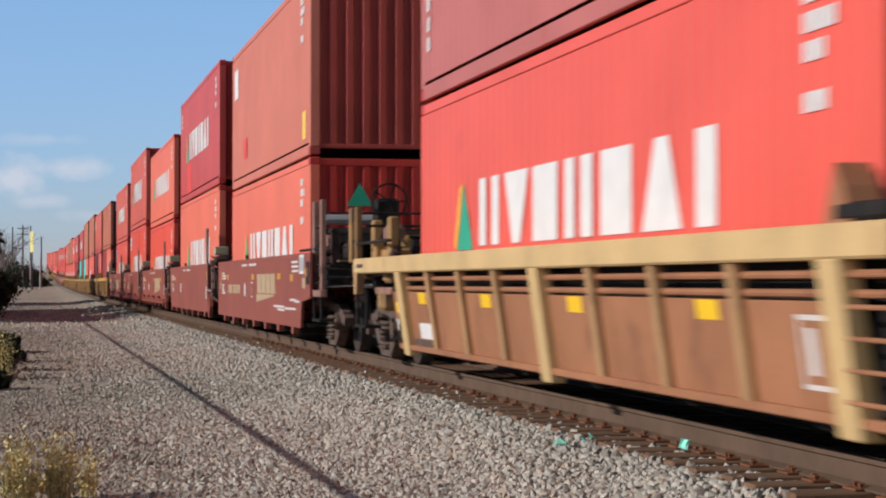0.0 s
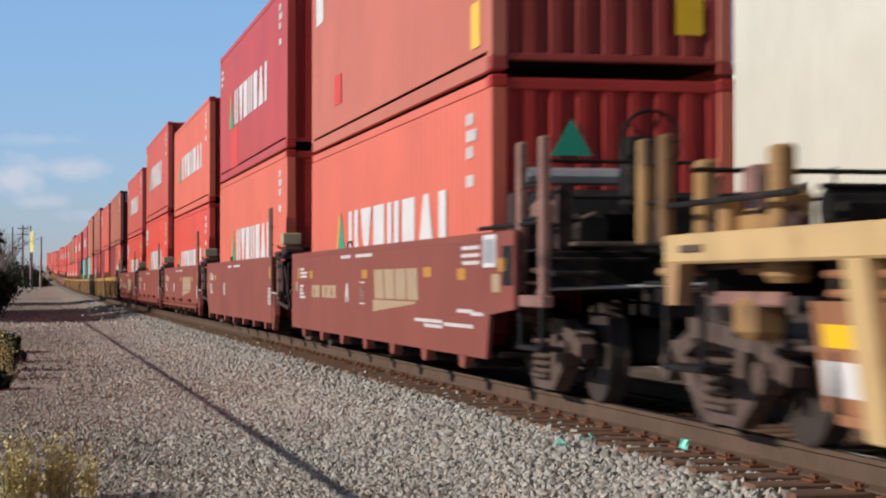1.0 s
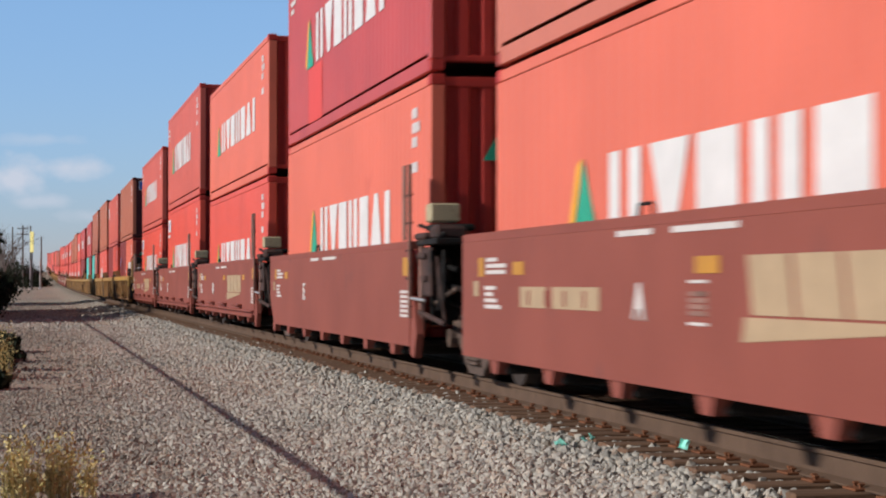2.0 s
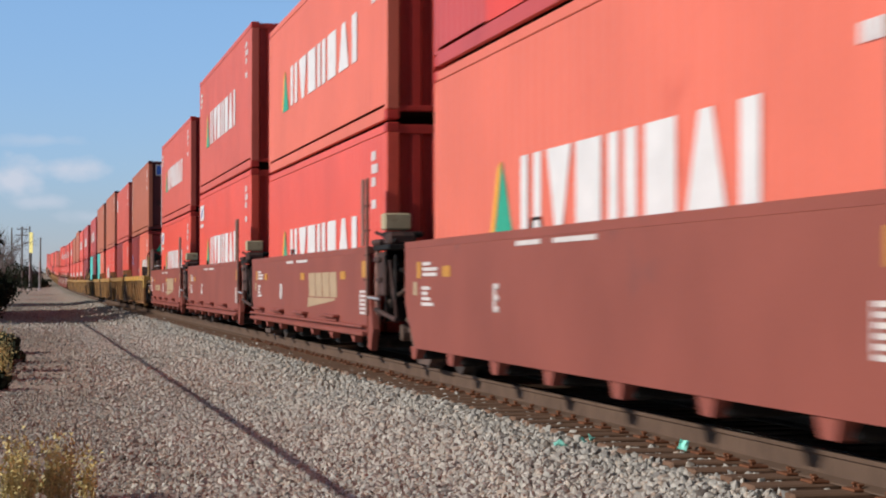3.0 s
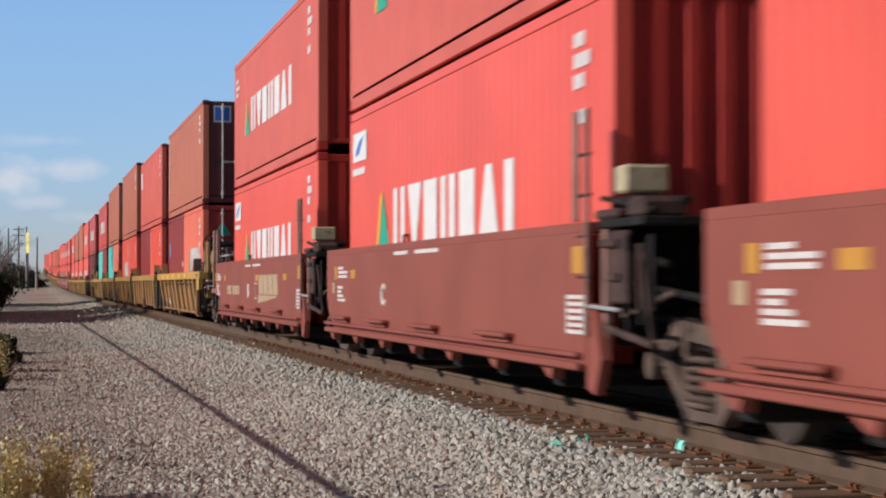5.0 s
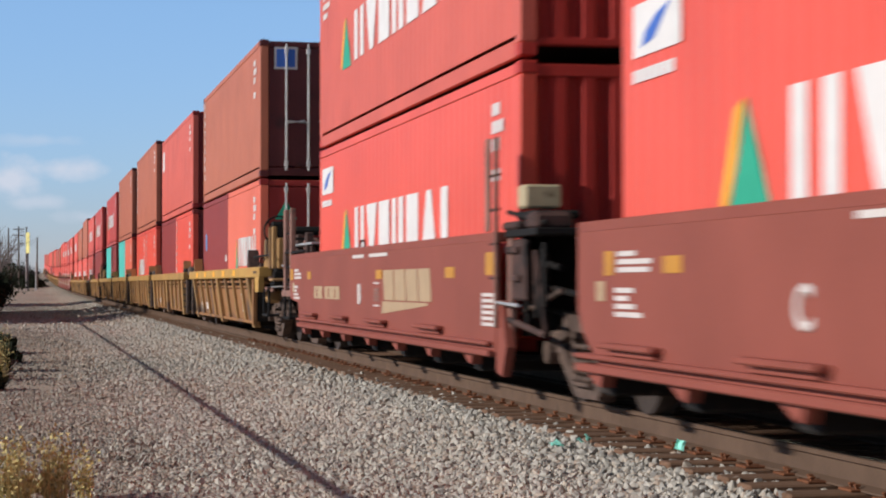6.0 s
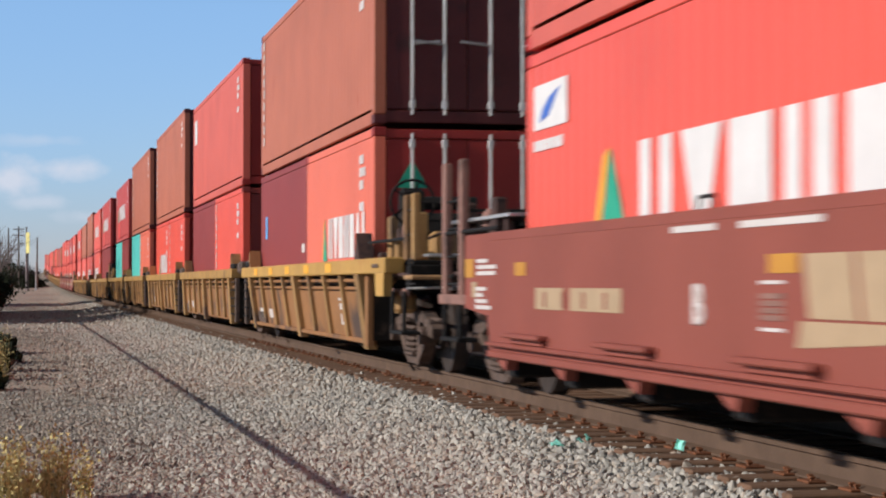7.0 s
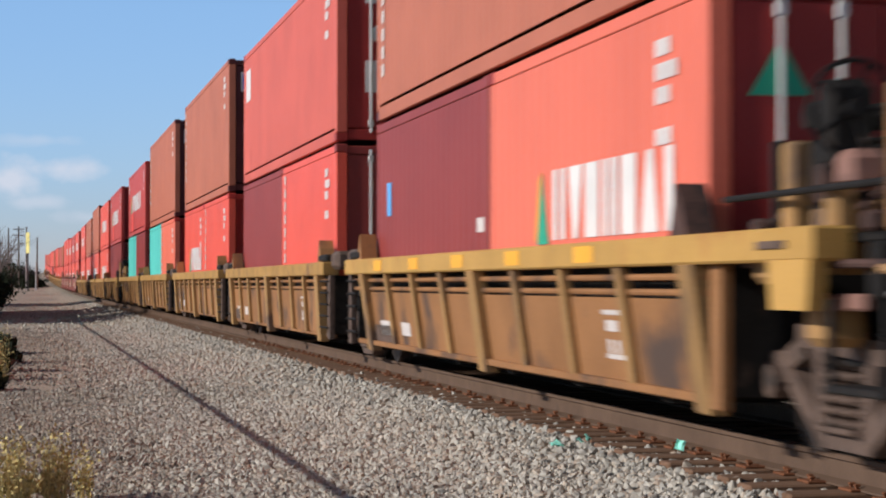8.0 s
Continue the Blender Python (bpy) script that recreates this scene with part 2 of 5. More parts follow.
def thing(name, at, label, category, group="", kind=""):
    ob = new(name)
    ob.location = at
    return tagged(ob, label, category, group, kind)


def add_box(bm, a, b, bevel=0.0):
    """An upright box from corner a to corner b."""
    r = bmesh.ops.create_cube(bm, size=1.0)
    for v in r["verts"]:
        v.co = Vector([(a[i] + b[i]) / 2 + v.co[i] * (b[i] - a[i]) for i in range(3)])
    if bevel:
        edges = list({e for v in r["verts"] for e in v.link_edges})
        bmesh.ops.bevel(bm, geom=edges, offset=bevel, segments=1, affect="EDGES")


def add_rod(bm, a, b, r, n=8):
    a, b = Vector(a), Vector(b)
    q = bmesh.ops.create_cone(bm, cap_ends=True, segments=n, radius1=r, radius2=r, depth=(b - a).length)
    m = Matrix.Translation((a + b) / 2) @ (b - a).to_track_quat("Z", "Y").to_matrix().to_4x4()
    bmesh.ops.transform(bm, matrix=m, verts=q["verts"])


def add_poly(bm, pts, depth):
    """A flat outline in (y, z), extruded along x by depth."""
    f = bm.faces.new([bm.verts.new((0, y, z)) for y, z in pts])
    g = bmesh.ops.extrude_face_region(bm, geom=[f])
    for v in g["geom"]:
        if isinstance(v, bmesh.types.BMVert):
            v.co.x += depth


def box(name, a, b, mat, parent, bevel=0.008, label=""):
    c = [(a[i] + b[i]) / 2 for i in range(3)]
    h = [round(abs(b[i] - a[i]) / 2, 4) for i in range(3)]
    return part(name, ("box", *h, bevel), lambda bm: add_box(bm, [-k for k in h], h, min(bevel, min(h) * 0.6)), mat, parent, c, label)


def rod(name, a, b, r, mat, parent, label="", n=8):
    a, b = Vector(a), Vector(b)
    d = tuple(round(k, 4) for k in (b - a) / 2)
    return part(name, ("rod", *d, r), lambda bm: add_rod(bm, [-k for k in d], d, r, n), mat, parent, (a + b) / 2, label)


def poly(name, pts, depth, mat, parent, at, label=""):
    return part(name, ("poly", tuple(pts), depth), lambda bm: add_poly(bm, pts, depth), mat, parent, at, label)


def corrugated(bm, length, height, wave, depth):
    """A sheet along y and z, its ridges at x = 0 and its grooves at x = depth, with a skin behind."""
    n = max(2, round(length / wave))
    w = length / n
    prof = []
    for i in range(n):
        y = -length / 2 + i * w
        prof += [(y, 0), (y + w * 0.36, 0), (y + w * 0.5, depth), (y + w * 0.86, depth)]
    prof.append((length / 2, 0))
    low = [bm.verts.new((x, y, 0)) for y, x in prof]
    top = [bm.verts.new((x, y, height)) for y, x in prof]
    for i in range(len(prof) - 1):
        bm.faces.new((low[i], low[i + 1], top[i + 1], top[i]))
    b = [bm.verts.new((depth + 0.02, y, z)) for y, z in ((-length / 2, 0), (length / 2, 0), (length / 2, height), (-length / 2, height))]
    bm.faces.new(b)


# ---- ground ----
def strip_grid(name, xs, zs, ys, mat, jitter=0.0):
    """One sheet over the given cross-section, following the line's rise."""
    rng = np.random.RandomState(3)
    verts = [(x, y, z + rise(y) + (rng.uniform(-jitter, jitter) if y < 60 else 0)) for y in ys for x, z in zip(xs, zs)]
    k = len(xs)
    faces = [(j * k + i, j * k + i + 1, (j + 1) * k + i + 1, (j + 1) * k + i) for j in range(len(ys) - 1) for i in range(k - 1)]
    me = bpy.data.meshes.new(name)
    me.from_pydata(verts, [], faces)
    me.materials.append(mat)
    for p in me.polygons:
        p.use_smooth = True
    return new(name, me)


GX = [-1500, -300, -60, -20, -9.0, -6.5, -5.4, -4.6, -4.0, -3.4, -2.9, -2.4, -1.9, -1.45, -1.0, 0, 1.0, 1.45, 1.9, 2.4, 2.9, 3.6, 5, 8, 14, 40, 150, 1500]
GZ = [-0.9, -0.8, -0.7, -0.55, -0.5, -0.47, -0.46, -0.45, -0.45, -0.44, -0.42, -0.36, -0.29, -0.235, -0.235, -0.235, -0.235, -0.235, -0.29, -0.36, -0.42, -0.44, -0.45, -0.45, -0.45, -0.5, -0.6, -0.9]
GY = [-60, -20, -5, 0, 4] + [8 + 0.4 * i for i in range(80)] + [40 + 4 * i for i in range(24)] + [140 + 20 * i for i in range(32)] + [800, 1000, 1500]
ground = tagged(strip_grid("ground", GX, GZ, GY, GRAVEL, 0.012), "grey gravel ground sloping up to the ballast bed", "ground", kind="structure")


def ground_z(x):
    return float(np.interp(x, GX, GZ))


def stones(name, count, x0, x1, y0, y1, s0, s1, seed, label, mat=STONE):
    """Crushed stones lying on the ground, all in one mesh."""
    rng = np.random.RandomState(seed)
    g = 0.8507, 0.5257
    base = np.array([(a * g[1], b * g[0], 0) for a in (-1, 1) for b in (-1, 1)] + [(0, a * g[1], b * g[0]) for a in (-1, 1) for b in (-1, 1)] + [(b * g[0], 0, a * g[1]) for a in (-1, 1) for b in (-1, 1)])
    near = [[j for j in range(12) if 0.1 < np.linalg.norm(base[i] - base[j]) < 1.2] for i in range(12)]
    tris = np.array([(i, j, k) if np.dot(np.cross(base[j] - base[i], base[k] - base[i]), base[i]) > 0 else (i, k, j) for i in range(12) for j in near[i] for k in near[j] if i < j < k and k in near[i]])
    pts = base
    k = len(pts)
    u = rng.uniform(0, 1, count)
    y = y0 + (y1 - y0) * u
    x = np.minimum(rng.uniform(x0, x1, count) - np.abs(rng.normal(0, 0.4, count)) * (rng.uniform(0, 1, count) < 0.5), x1)
    bare = (x > -1.10) & (np.abs((y + 0.25) % 0.5 - 0.25) < 0.13) & (rng.uniform(0, 1, count) < 0.93)
    x = np.where(bare, x - 0.9 - rng.uniform(0, 1.5, count), x)
    size = rng.uniform(s0, s1, count) * rng.choice([0.7, 0.9, 1, 1, 1.2, 1.5], count) * np.interp(x, [-4.2, -2.8, -1.6], [0.88, 0.9, 1.08])
    scl = size[:, None] * rng.uniform(0.5, 1.15, (count, 3))
    p = pts[None] * (1 + rng.uniform(-0.44, 0.24, (count, k, 1))) * scl[:, None]
    a, b = rng.uniform(0, 6.283, count), rng.uniform(-0.7, 0.7, count)
    ca, sa, cb, sb = np.cos(a)[:, None], np.sin(a)[:, None], np.cos(b)[:, None], np.sin(b)[:, None]
    px, pz = p[..., 0] * cb + p[..., 2] * sb, -p[..., 0] * sb + p[..., 2] * cb
    qx, qy = px * ca - p[..., 1] * sa, px * sa + p[..., 1] * ca
    z = np.interp(x, GX, GZ) + size * rng.uniform(-0.1, 0.45, count)
    co = np.stack([qx + x[:, None], qy + y[:, None], pz + z[:, None]], -1).reshape(-1, 3)
    idx = (tris[None] + (np.arange(count) * k)[:, None, None]).reshape(-1)
    me = bpy.data.meshes.new(name)
    me.vertices.add(len(co))
    me.vertices.foreach_set("co", co.ravel())
    me.loops.add(len(idx))
    me.loops.foreach_set("vertex_index", idx.astype(np.int32))
    nf = len(idx) // 3
    me.polygons.add(nf)
    me.polygons.foreach_set("loop_start", np.arange(0, nf * 3, 3, dtype=np.int32))
    me.update(calc_edges=True)
    me.shade_flat()
    me.materials.append(mat)
    return tagged(new(name, me), label, "ballast", kind="stuff")


stones("ballast", 44000, -4.2, -0.86, 10.5, 24, 0.014, 0.031, 1, "coarse crushed grey stone ballast beside the rail")
stones("gravel", 32000, -6.0, -2.7, 12, 27, 0.010, 0.025, 2, "fine grey gravel on the trackside path", GRIT)
stones("ballast", 26000, -4.2, -0.9, 24, 66, 0.016, 0.034, 5, "coarse crushed grey stone ballast along the track")
stones("gravel", 15000, -6.8, -2.8, 26, 66, 0.014, 0.034, 6, "fine grey gravel along the trackside path", GRIT)
stones("ballast", 10000, -7.4, -1.0, 60, 150, 0.022, 0.055, 7, "grey stones strewn along the distant track bed")
# ---- railway track ----
track = thing("railway_track", (0, 0, 0), "brown rusted rails on weathered wooden ties", "railway track", kind="structure")


def rail_mesh(bm):
    """A flat-bottomed rail with its running surface at z = 0, swept along the line."""
    prof = [(-0.076, -0.185), (0.076, -0.185), (0.076, -0.172), (0.012, -0.150), (0.010, -0.045), (0.037, -0.032), (0.037, -0.006), (0.028, -0.002), (-0.028, -0.002), (-0.037, -0.006), (-0.037, -0.032), (-0.010, -0.045), (-0.012, -0.150), (-0.076, -0.172)]
    rows = []
    for y in [-40, 0, 20, 60, 130] + [160 + 30 * i for i in range(30)]:
        rows.append([bm.verts.new((x, y, z + rise(y))) for x, z in prof])
    for a, b in zip(rows, rows[1:]):
        for i in range(len(prof)):
            j = (i + 1) % len(prof)
            bm.faces.new((a[i], a[j], b[j], b[i]))


def head_mesh(bm):
    rows = [[bm.verts.new((x, y, 0.001 + rise(y))) for x in (-0.026, 0.026)] for y in [-40, 0, 20, 60, 130] + [160 + 30 * i for i in range(30)]]
    for a, b in zip(rows, rows[1:]):
        bm.faces.new((a[0], a[1], b[1], b[0]))


for rx in (-0.755, 0.755):
    rail = part("rail", ("rail",), rail_mesh, RAILRUST, track, (rx, 0, 0), "brown rusted steel rail")
    part("running_surface", ("rail_head",), head_mesh, SHINY, rail, (0, 0, 0.001), "polished strip on the rail head")
for i in range(250):
    y = 7.0 + 0.5 * i
    z = -0.187 + rise(y)
    tie = part("tie", ("tie",), lambda bm: add_box(bm, (-1.3, -0.115, -0.17), (1.3, 0.115, 0), 0.012), TIEWOOD, track, (random.uniform(-0.04, 0.04), y + random.uniform(-0.02, 0.02), z))
    if i < 70:
        part("tie_plate", ("plate",), lambda bm: add_box(bm, (-0.17, -0.09, 0), (0.16, 0.09, 0.016), 0.004), RUSTIRON, tie, (-0.755, 0, 0.001))
        for dx, dy in ((-0.105, 0.05), (-0.125, -0.055)):
            part("spike", ("spike",), lambda bm: (add_box(bm, (-0.009, -0.009, -0.02), (0.009, 0.009, 0.022), 0.002), add_box(bm, (-0.017, -0.015, 0.018), (0.022, 0.015, 0.034), 0.005)), RUSTIRON, tie, (-0.755 + dx + random.uniform(-0.01, 0.01), dy, 0.012))

OCHREDARK = material("grimy dark ochre steel", (0.20, 0.105, 0.045), 0.7, 0, 0.3, 3, 40, 0.15, (0.08, 0.05, 0.035), 0.52)
GRIMEBROWN = material("grimy dark brown steel", (0.070, 0.038, 0.031), 0.75, 0, 0.35, 4, 40, 0.25, (0.03, 0.022, 0.02), 0.50)
DUSTY = material("dusty pinkish-brown wagon paint", (0.26, 0.135, 0.105), 0.7, 0, 0.25, 3, 40, 0.15, (0.12, 0.07, 0.055), 0.56)

# ---- containers ----
W = 2.438


def letter_band(parent, height, length, start, end, tall, drop=0.0):
    """A row of plain white bars and wedges and a triangular emblem on the sunlit side; start and end lie along the box."""
    k = 1.0 if length > 8 else 0.5
    x = -W / 2 - 0.004
    z0 = round(height * 0.372 - drop, 3)
    step = (start - end) / 6.5
    rows = ((0.0, 0.27, 0.0, 0.27), (0.50, 0.78, 0.50, 0.78), (1.28, 1.56, 1.0, 1.84), (2.0, 2.78, 2.0, 2.78), (3.0, 3.28, 3.0, 3.28), (3.46, 3.78, 3.46, 3.78), (4.0, 4.76, 4.0, 4.76), (5.0, 5.84, 5.28, 5.56), (6.12, 6.5, 6.12, 6.5))
    for a, b, c, d in rows:
        pts = [(start - a * step, z0), (start - b * step, z0), (start - d * step, z0 + tall), (start - c * step, z0 + tall)]
        poly("lettering_bar", [(round(p, 3), round(q, 3)) for p, q in pts], 0.003, WHITE, parent, (x, 0, 0))
    t = start + 0.30 * k
    poly("emblem", [(round(t + 0.70 * k, 3), z0 - 0.03), (round(t, 3), z0 - 0.03), (round(t + 0.20 * k, 3), round(z0 + tall * 0.45, 3)), (round(t + 0.40 * k, 3), round(z0 + tall * 0.98, 3)), (round(t + 0.54 * k, 3), round(z0 + tall * 0.45, 3))], 0.003, LOGOGREEN, parent, (x, 0, 0), "green triangular emblem")
    poly("emblem", [(round(t + 0.86 * k, 3), z0 + 0.02), (round(t + 0.74 * k, 3), z0 - 0.02), (round(t + 0.58 * k, 3), round(z0 + tall * 0.46, 3)), (round(t + 0.44 * k, 3), round(z0 + tall, 3)), (round(t + 0.60 * k, 3), round(z0 + tall * 0.92, 3))], 0.003, LOGOORANGE, parent, (x, 0, 0), "orange strip of the emblem")


def bar_row(name, widths, tall, mat, parent, at, turn=None):
    """One line of unreadable writing: plain bars side by side in one mesh, running towards -y."""
    def make(bm):
        y = 0.0
        for w in widths:
            add_box(bm, (-0.002, y - w, 0), (0.002, y, tall))
            y -= w + 0.022
    ob = part(name, ("bar_row", tuple(widths), tall), make, mat, parent, at, turn=turn)
    return tagged(ob, kind="stuff")


def side_bars(parent, length, height):
    """Unreadable code lines near the end of the side."""
    y = -length / 2 + 1.05
    x = -W / 2 - 0.004
    for k, words in enumerate(((0.06, 0.06, 0.06, 0.06), (0.06, 0.05, 0.07, 0.05, 0.06, 0.05), (0.06, 0.06, 0.05, 0.06), (0.07, 0.06, 0.07, 0.06))):
        z = height - 0.42 - 0.165 * k - (0.12 if k == 3 else 0)
        bar_row("code_line", words, 0.115, WHITE, parent, (x, y, z))


def container(name, at, length, height, side_mat, end_mat, label, style="plain", near_end="ribbed", letters=None, group="containers on the train"):
    """A steel box container: ribbed sides, posts, rails, castings, near end ribbed or with doors. Origin under its middle."""
    c = thing(name, at, label, "container", group)
    h, l2, w2 = height, length / 2, W / 2
    sl = length - 0.34
    side = lambda bm: corrugated(bm, sl, h - 0.325, 0.278, 0.006)
    part("side_panel", ("side", length, h), side, side_mat, c, (-w2 + 0.004, 0, 0.198))
    part("side_panel", ("side", length, h), side, side_mat, c, turn=pose(0, 0, 0, 0, 0, 180), at=(w2 - 0.004, 0, 0.198))
    for s in (-1, 1):
        box("bottom_rail", (s * w2, -l2 + 0.16, 0.0), (s * (w2 - 0.06), l2 - 0.16, 0.16), side_mat, c)
        box("top_rail", (s * w2, -l2 + 0.16, h - 0.12), (s * (w2 - 0.06), l2 - 0.16, h - 0.015), side_mat, c)
        for e in (-1, 1):
            box("corner_post", (s * w2, e * l2, 0.12), (s * (w2 - 0.16), e * (l2 - 0.17), h - 0.12), side_mat, c, 0.015)
            for z0, z1 in ((0, 0.118), (h - 0.118, h)):
                box("corner_casting", (s * (w2 + 0.002), e * (l2 + 0.002), z0), (s * (w2 - 0.162), e * (l2 - 0.178), z1), end_mat, c, 0.012)
    box("roof", (-w2 + 0.06, -l2 + 0.16, h - 0.05), (w2 - 0.06, l2 - 0.16, h - 0.012), side_mat, c)
    box("floor", (-w2 + 0.06, -l2 + 0.16, 0.10), (w2 - 0.06, l2 - 0.16, 0.16), GREASESHADE, c)
    for e in (-1, 1):
        box("end_rail", (-w2 + 0.162, e * (l2 - 0.01), 0.02 if near_end == "doors" or e > 0 else 0.10), (w2 - 0.162, e * (l2 - 0.10), 0.17), end_mat, c)
        box("end_rail", (-w2 + 0.162, e * (l2 - 0.01), h - 0.14), (w2 - 0.162, e * (l2 - 0.10), h - 0.03), end_mat, c)
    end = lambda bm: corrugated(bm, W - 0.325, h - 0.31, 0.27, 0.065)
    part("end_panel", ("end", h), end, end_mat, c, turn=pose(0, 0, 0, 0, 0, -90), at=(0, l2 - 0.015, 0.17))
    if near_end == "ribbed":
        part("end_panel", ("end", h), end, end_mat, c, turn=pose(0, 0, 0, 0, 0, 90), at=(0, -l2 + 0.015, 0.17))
    else:
        for s in (-1, 1):
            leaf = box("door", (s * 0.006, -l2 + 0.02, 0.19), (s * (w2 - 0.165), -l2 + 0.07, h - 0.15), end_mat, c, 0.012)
            for xx in (0.30, 0.72):
                r = rod("lock_rod", (s * (xx - (w2 - 0.159) / 2), -0.05, -h / 2 + 0.10), (s * (xx - (w2 - 0.159) / 2), -0.05, h / 2 - 0.1), 0.021, GALV, leaf, "galvanised door locking rod")
                box("rod_keeper", (-0.035, -0.02, -h / 2 + 0.18), (0.035, 0.028, -h / 2 + 0.28), GALV, r, 0.006)
                box("rod_keeper", (-0.035, -0.02, h / 2 - 0.28), (0.035, 0.028, h / 2 - 0.18), GALV, r, 0.006)
                rod("lock_handle", (0, -0.03, -0.30), (-0.40 if xx < 0.5 else 0.36, -0.03, -0.26), 0.013, GALV, r)
            if s < 0 and end_mat is DARKREDSHADE:
                plate = box("placard", (-0.42, -0.032, 0.72), (0.02, -0.027, 1.14), STENCIL, leaf, 0.0, "pale placard with a blue field")
                box("placard_field", (-0.18, -0.006, -0.17), (0.18, -0.003, 0.17), LOGOBLUE, plate, 0.0)
    if style == "lettered":
        t = part("emblem", ("endtri", 0), lambda bm: add_poly(bm, [(-0.21, 0.0), (0.21, 0.0), (0.0, 0.36)], 0.003), LOGOGREEN, c, turn=pose(0, 0, 0, 0, 0, -90), at=(-0.42 if near_end == "ribbed" else -0.72, -l2 + 0.010, 1.82 if h < 2.7 else 1.95), label="green triangular emblem")
    if style == "lettered" and side_mat in (CRIMSON, WORNRED):
        for k, w in enumerate((0.5, 0.62, 0.4)):
            poly("code_bar", [(0, 0), (-w, 0), (-w, 0.08), (0, 0.08)], 0.003, STENCIL, c, (-w2 - 0.004, l2 - 0.35, h - 0.45 - 0.14 * k))
    if style == "lettered":
        letter_band(c, h, length, *(letters or ((2.9, -3.1, 0.66) if length > 8 else (0.75, -2.35, 0.58))))
        side_bars(c, length, h)
        if side_mat is CRIMSON and length > 8:
            poly("patch", [(0, 0), (-1.5, 0), (-1.5, 0.86), (0, 0.86)], 0.003, FRESHRED, c, (-w2 - 0.003, 3.6, 0.17), "bright red repainted patch")
    elif style == "coded":
        side_bars(c, length, h)
        for k in range(9):
            zz = h * 0.88 - k * 0.22
            poly("code_bar", [(0, 0), (-0.17, 0), (-0.17, 0.15), (0, 0.15)], 0.003, STENCIL, c, (-w2 - 0.004, l2 - 0.35, zz))
    elif style == "labelled":
        poly("placard", [(0, 0), (-0.26, 0), (-0.26, 0.40), (0, 0.40)], 0.003, SKYBLUE, c, (-w2 - 0.004, l2 - 0.75, 1.42), "small light blue placard")
        poly("code_bar", [(0, 0), (-0.3, 0), (-0.3, 0.14), (0, 0.14)], 0.003, STENCIL, c, (-w2 - 0.004, -l2 + 0.45, 1.1))
    elif style == "square":
        poly("emblem", [(0, 0), (-0.75, 0), (-0.75, 0.62), (0, 0.62)], 0.003, WHITE, c, (-w2 - 0.004, l2 - 0.5, h - 1.0), "white square emblem")
        side_bars(c, length, h)
        if near_end == "doors":
            spin = pose(0, 0, 0, 0, 0, 90)
            bar_row("code_line", (0.16, 0.16, 0.10), 0.22, WHITE, c, (-0.80, -l2 + 0.014, h - 0.62), spin)
            part("emblem", ("disc",), lambda bm: add_rod(bm, (0, -0.003, 0), (0, 0.003, 0), 0.13, 20), WHITE, c, (-0.58, -l2 + 0.014, h - 1.05), "round white emblem")
            box("placard", (-0.80, -l2 + 0.008, 0.70), (-0.40, -l2 + 0.022, 1.15), STENCIL, c, 0.0, "pale placard")
        else:
            poly("patch", [(0, 0), (-0.62, 0), (-0.62, 0.42), (0, 0.42)], 0.003, FRESHRED, c, (-w2 - 0.004, 3.75, 0.52), "bright red repainted patch")
        if near_end == "ribbed":
            poly("placard", [(0, 0), (-0.4, 0), (-0.4, 0.45), (0, 0.45)], 0.003, REFLECT, c, (-w2 - 0.004, -l2 + 0.85, 0.28), "yellow placard")
            part("placard", ("endplate",), lambda bm: add_poly(bm, [(-0.14, 0), (0.14, 0), (0.14, 0.36), (-0.14, 0.36)], 0.003), REFLECT, c, turn=pose(0, 0, 0, 0, 0, -90), at=(0.77, -l2 + 0.010, 0.38), label="yellow placard")
    elif style == "flagged":
        letter_band(c, h, length, *(letters or (2.85, -3.05, 0.66)))
        side_bars(c, length, h)
        poly("emblem", [(0, 0), (-1.05, 0), (-1.05, 0.38), (0, 0.38)], 0.003, WHITE, c, (-w2 - 0.004, l2 - 0.28, h - 0.68), "white placard")
        poly("emblem", [(-0.02, 0.0), (-0.30, 0.04), (-0.66, 0.26), (-0.34, 0.20), (-0.10, 0.10)], 0.003, LOGOBLUE, c, (-w2 - 0.008, l2 - 0.46, h - 0.62), "blue flag emblem")
        bar_row("code_line", (0.11, 0.10, 0.12, 0.11, 0.12, 0.10, 0.12), 0.09, WHITE, c, (-w2 - 0.004, l2 - 0.28, h - 0.86))
    return c


# ---- wagons ----
ROLLING, WHEELS = [], []      # what moves: (thing, place along the train, height); wheelsets that turn


def wheelset_mesh(bm):
    add_rod(bm, (-0.86, 0, 0), (0.86, 0, 0), 0.075, 12)
    for s in (-1, 1):
        add_rod(bm, (s * 0.70, 0, 0), (s * 0.83, 0, 0), 0.42, 28)
        add_rod(bm, (s * 0.675, 0, 0), (s * 0.705, 0, 0), 0.445, 28)
        add_rod(bm, (s * 0.82, 0, 0), (s * 0.86, 0, 0), 0.13, 12)
        for k in range(3):
            a = k * 2.094
            add_rod(bm, (s * 0.832, 0.2 * math.cos(a), 0.2 * math.sin(a)), (s * 0.845, 0.2 * math.cos(a), 0.2 * math.sin(a)), 0.05, 8)


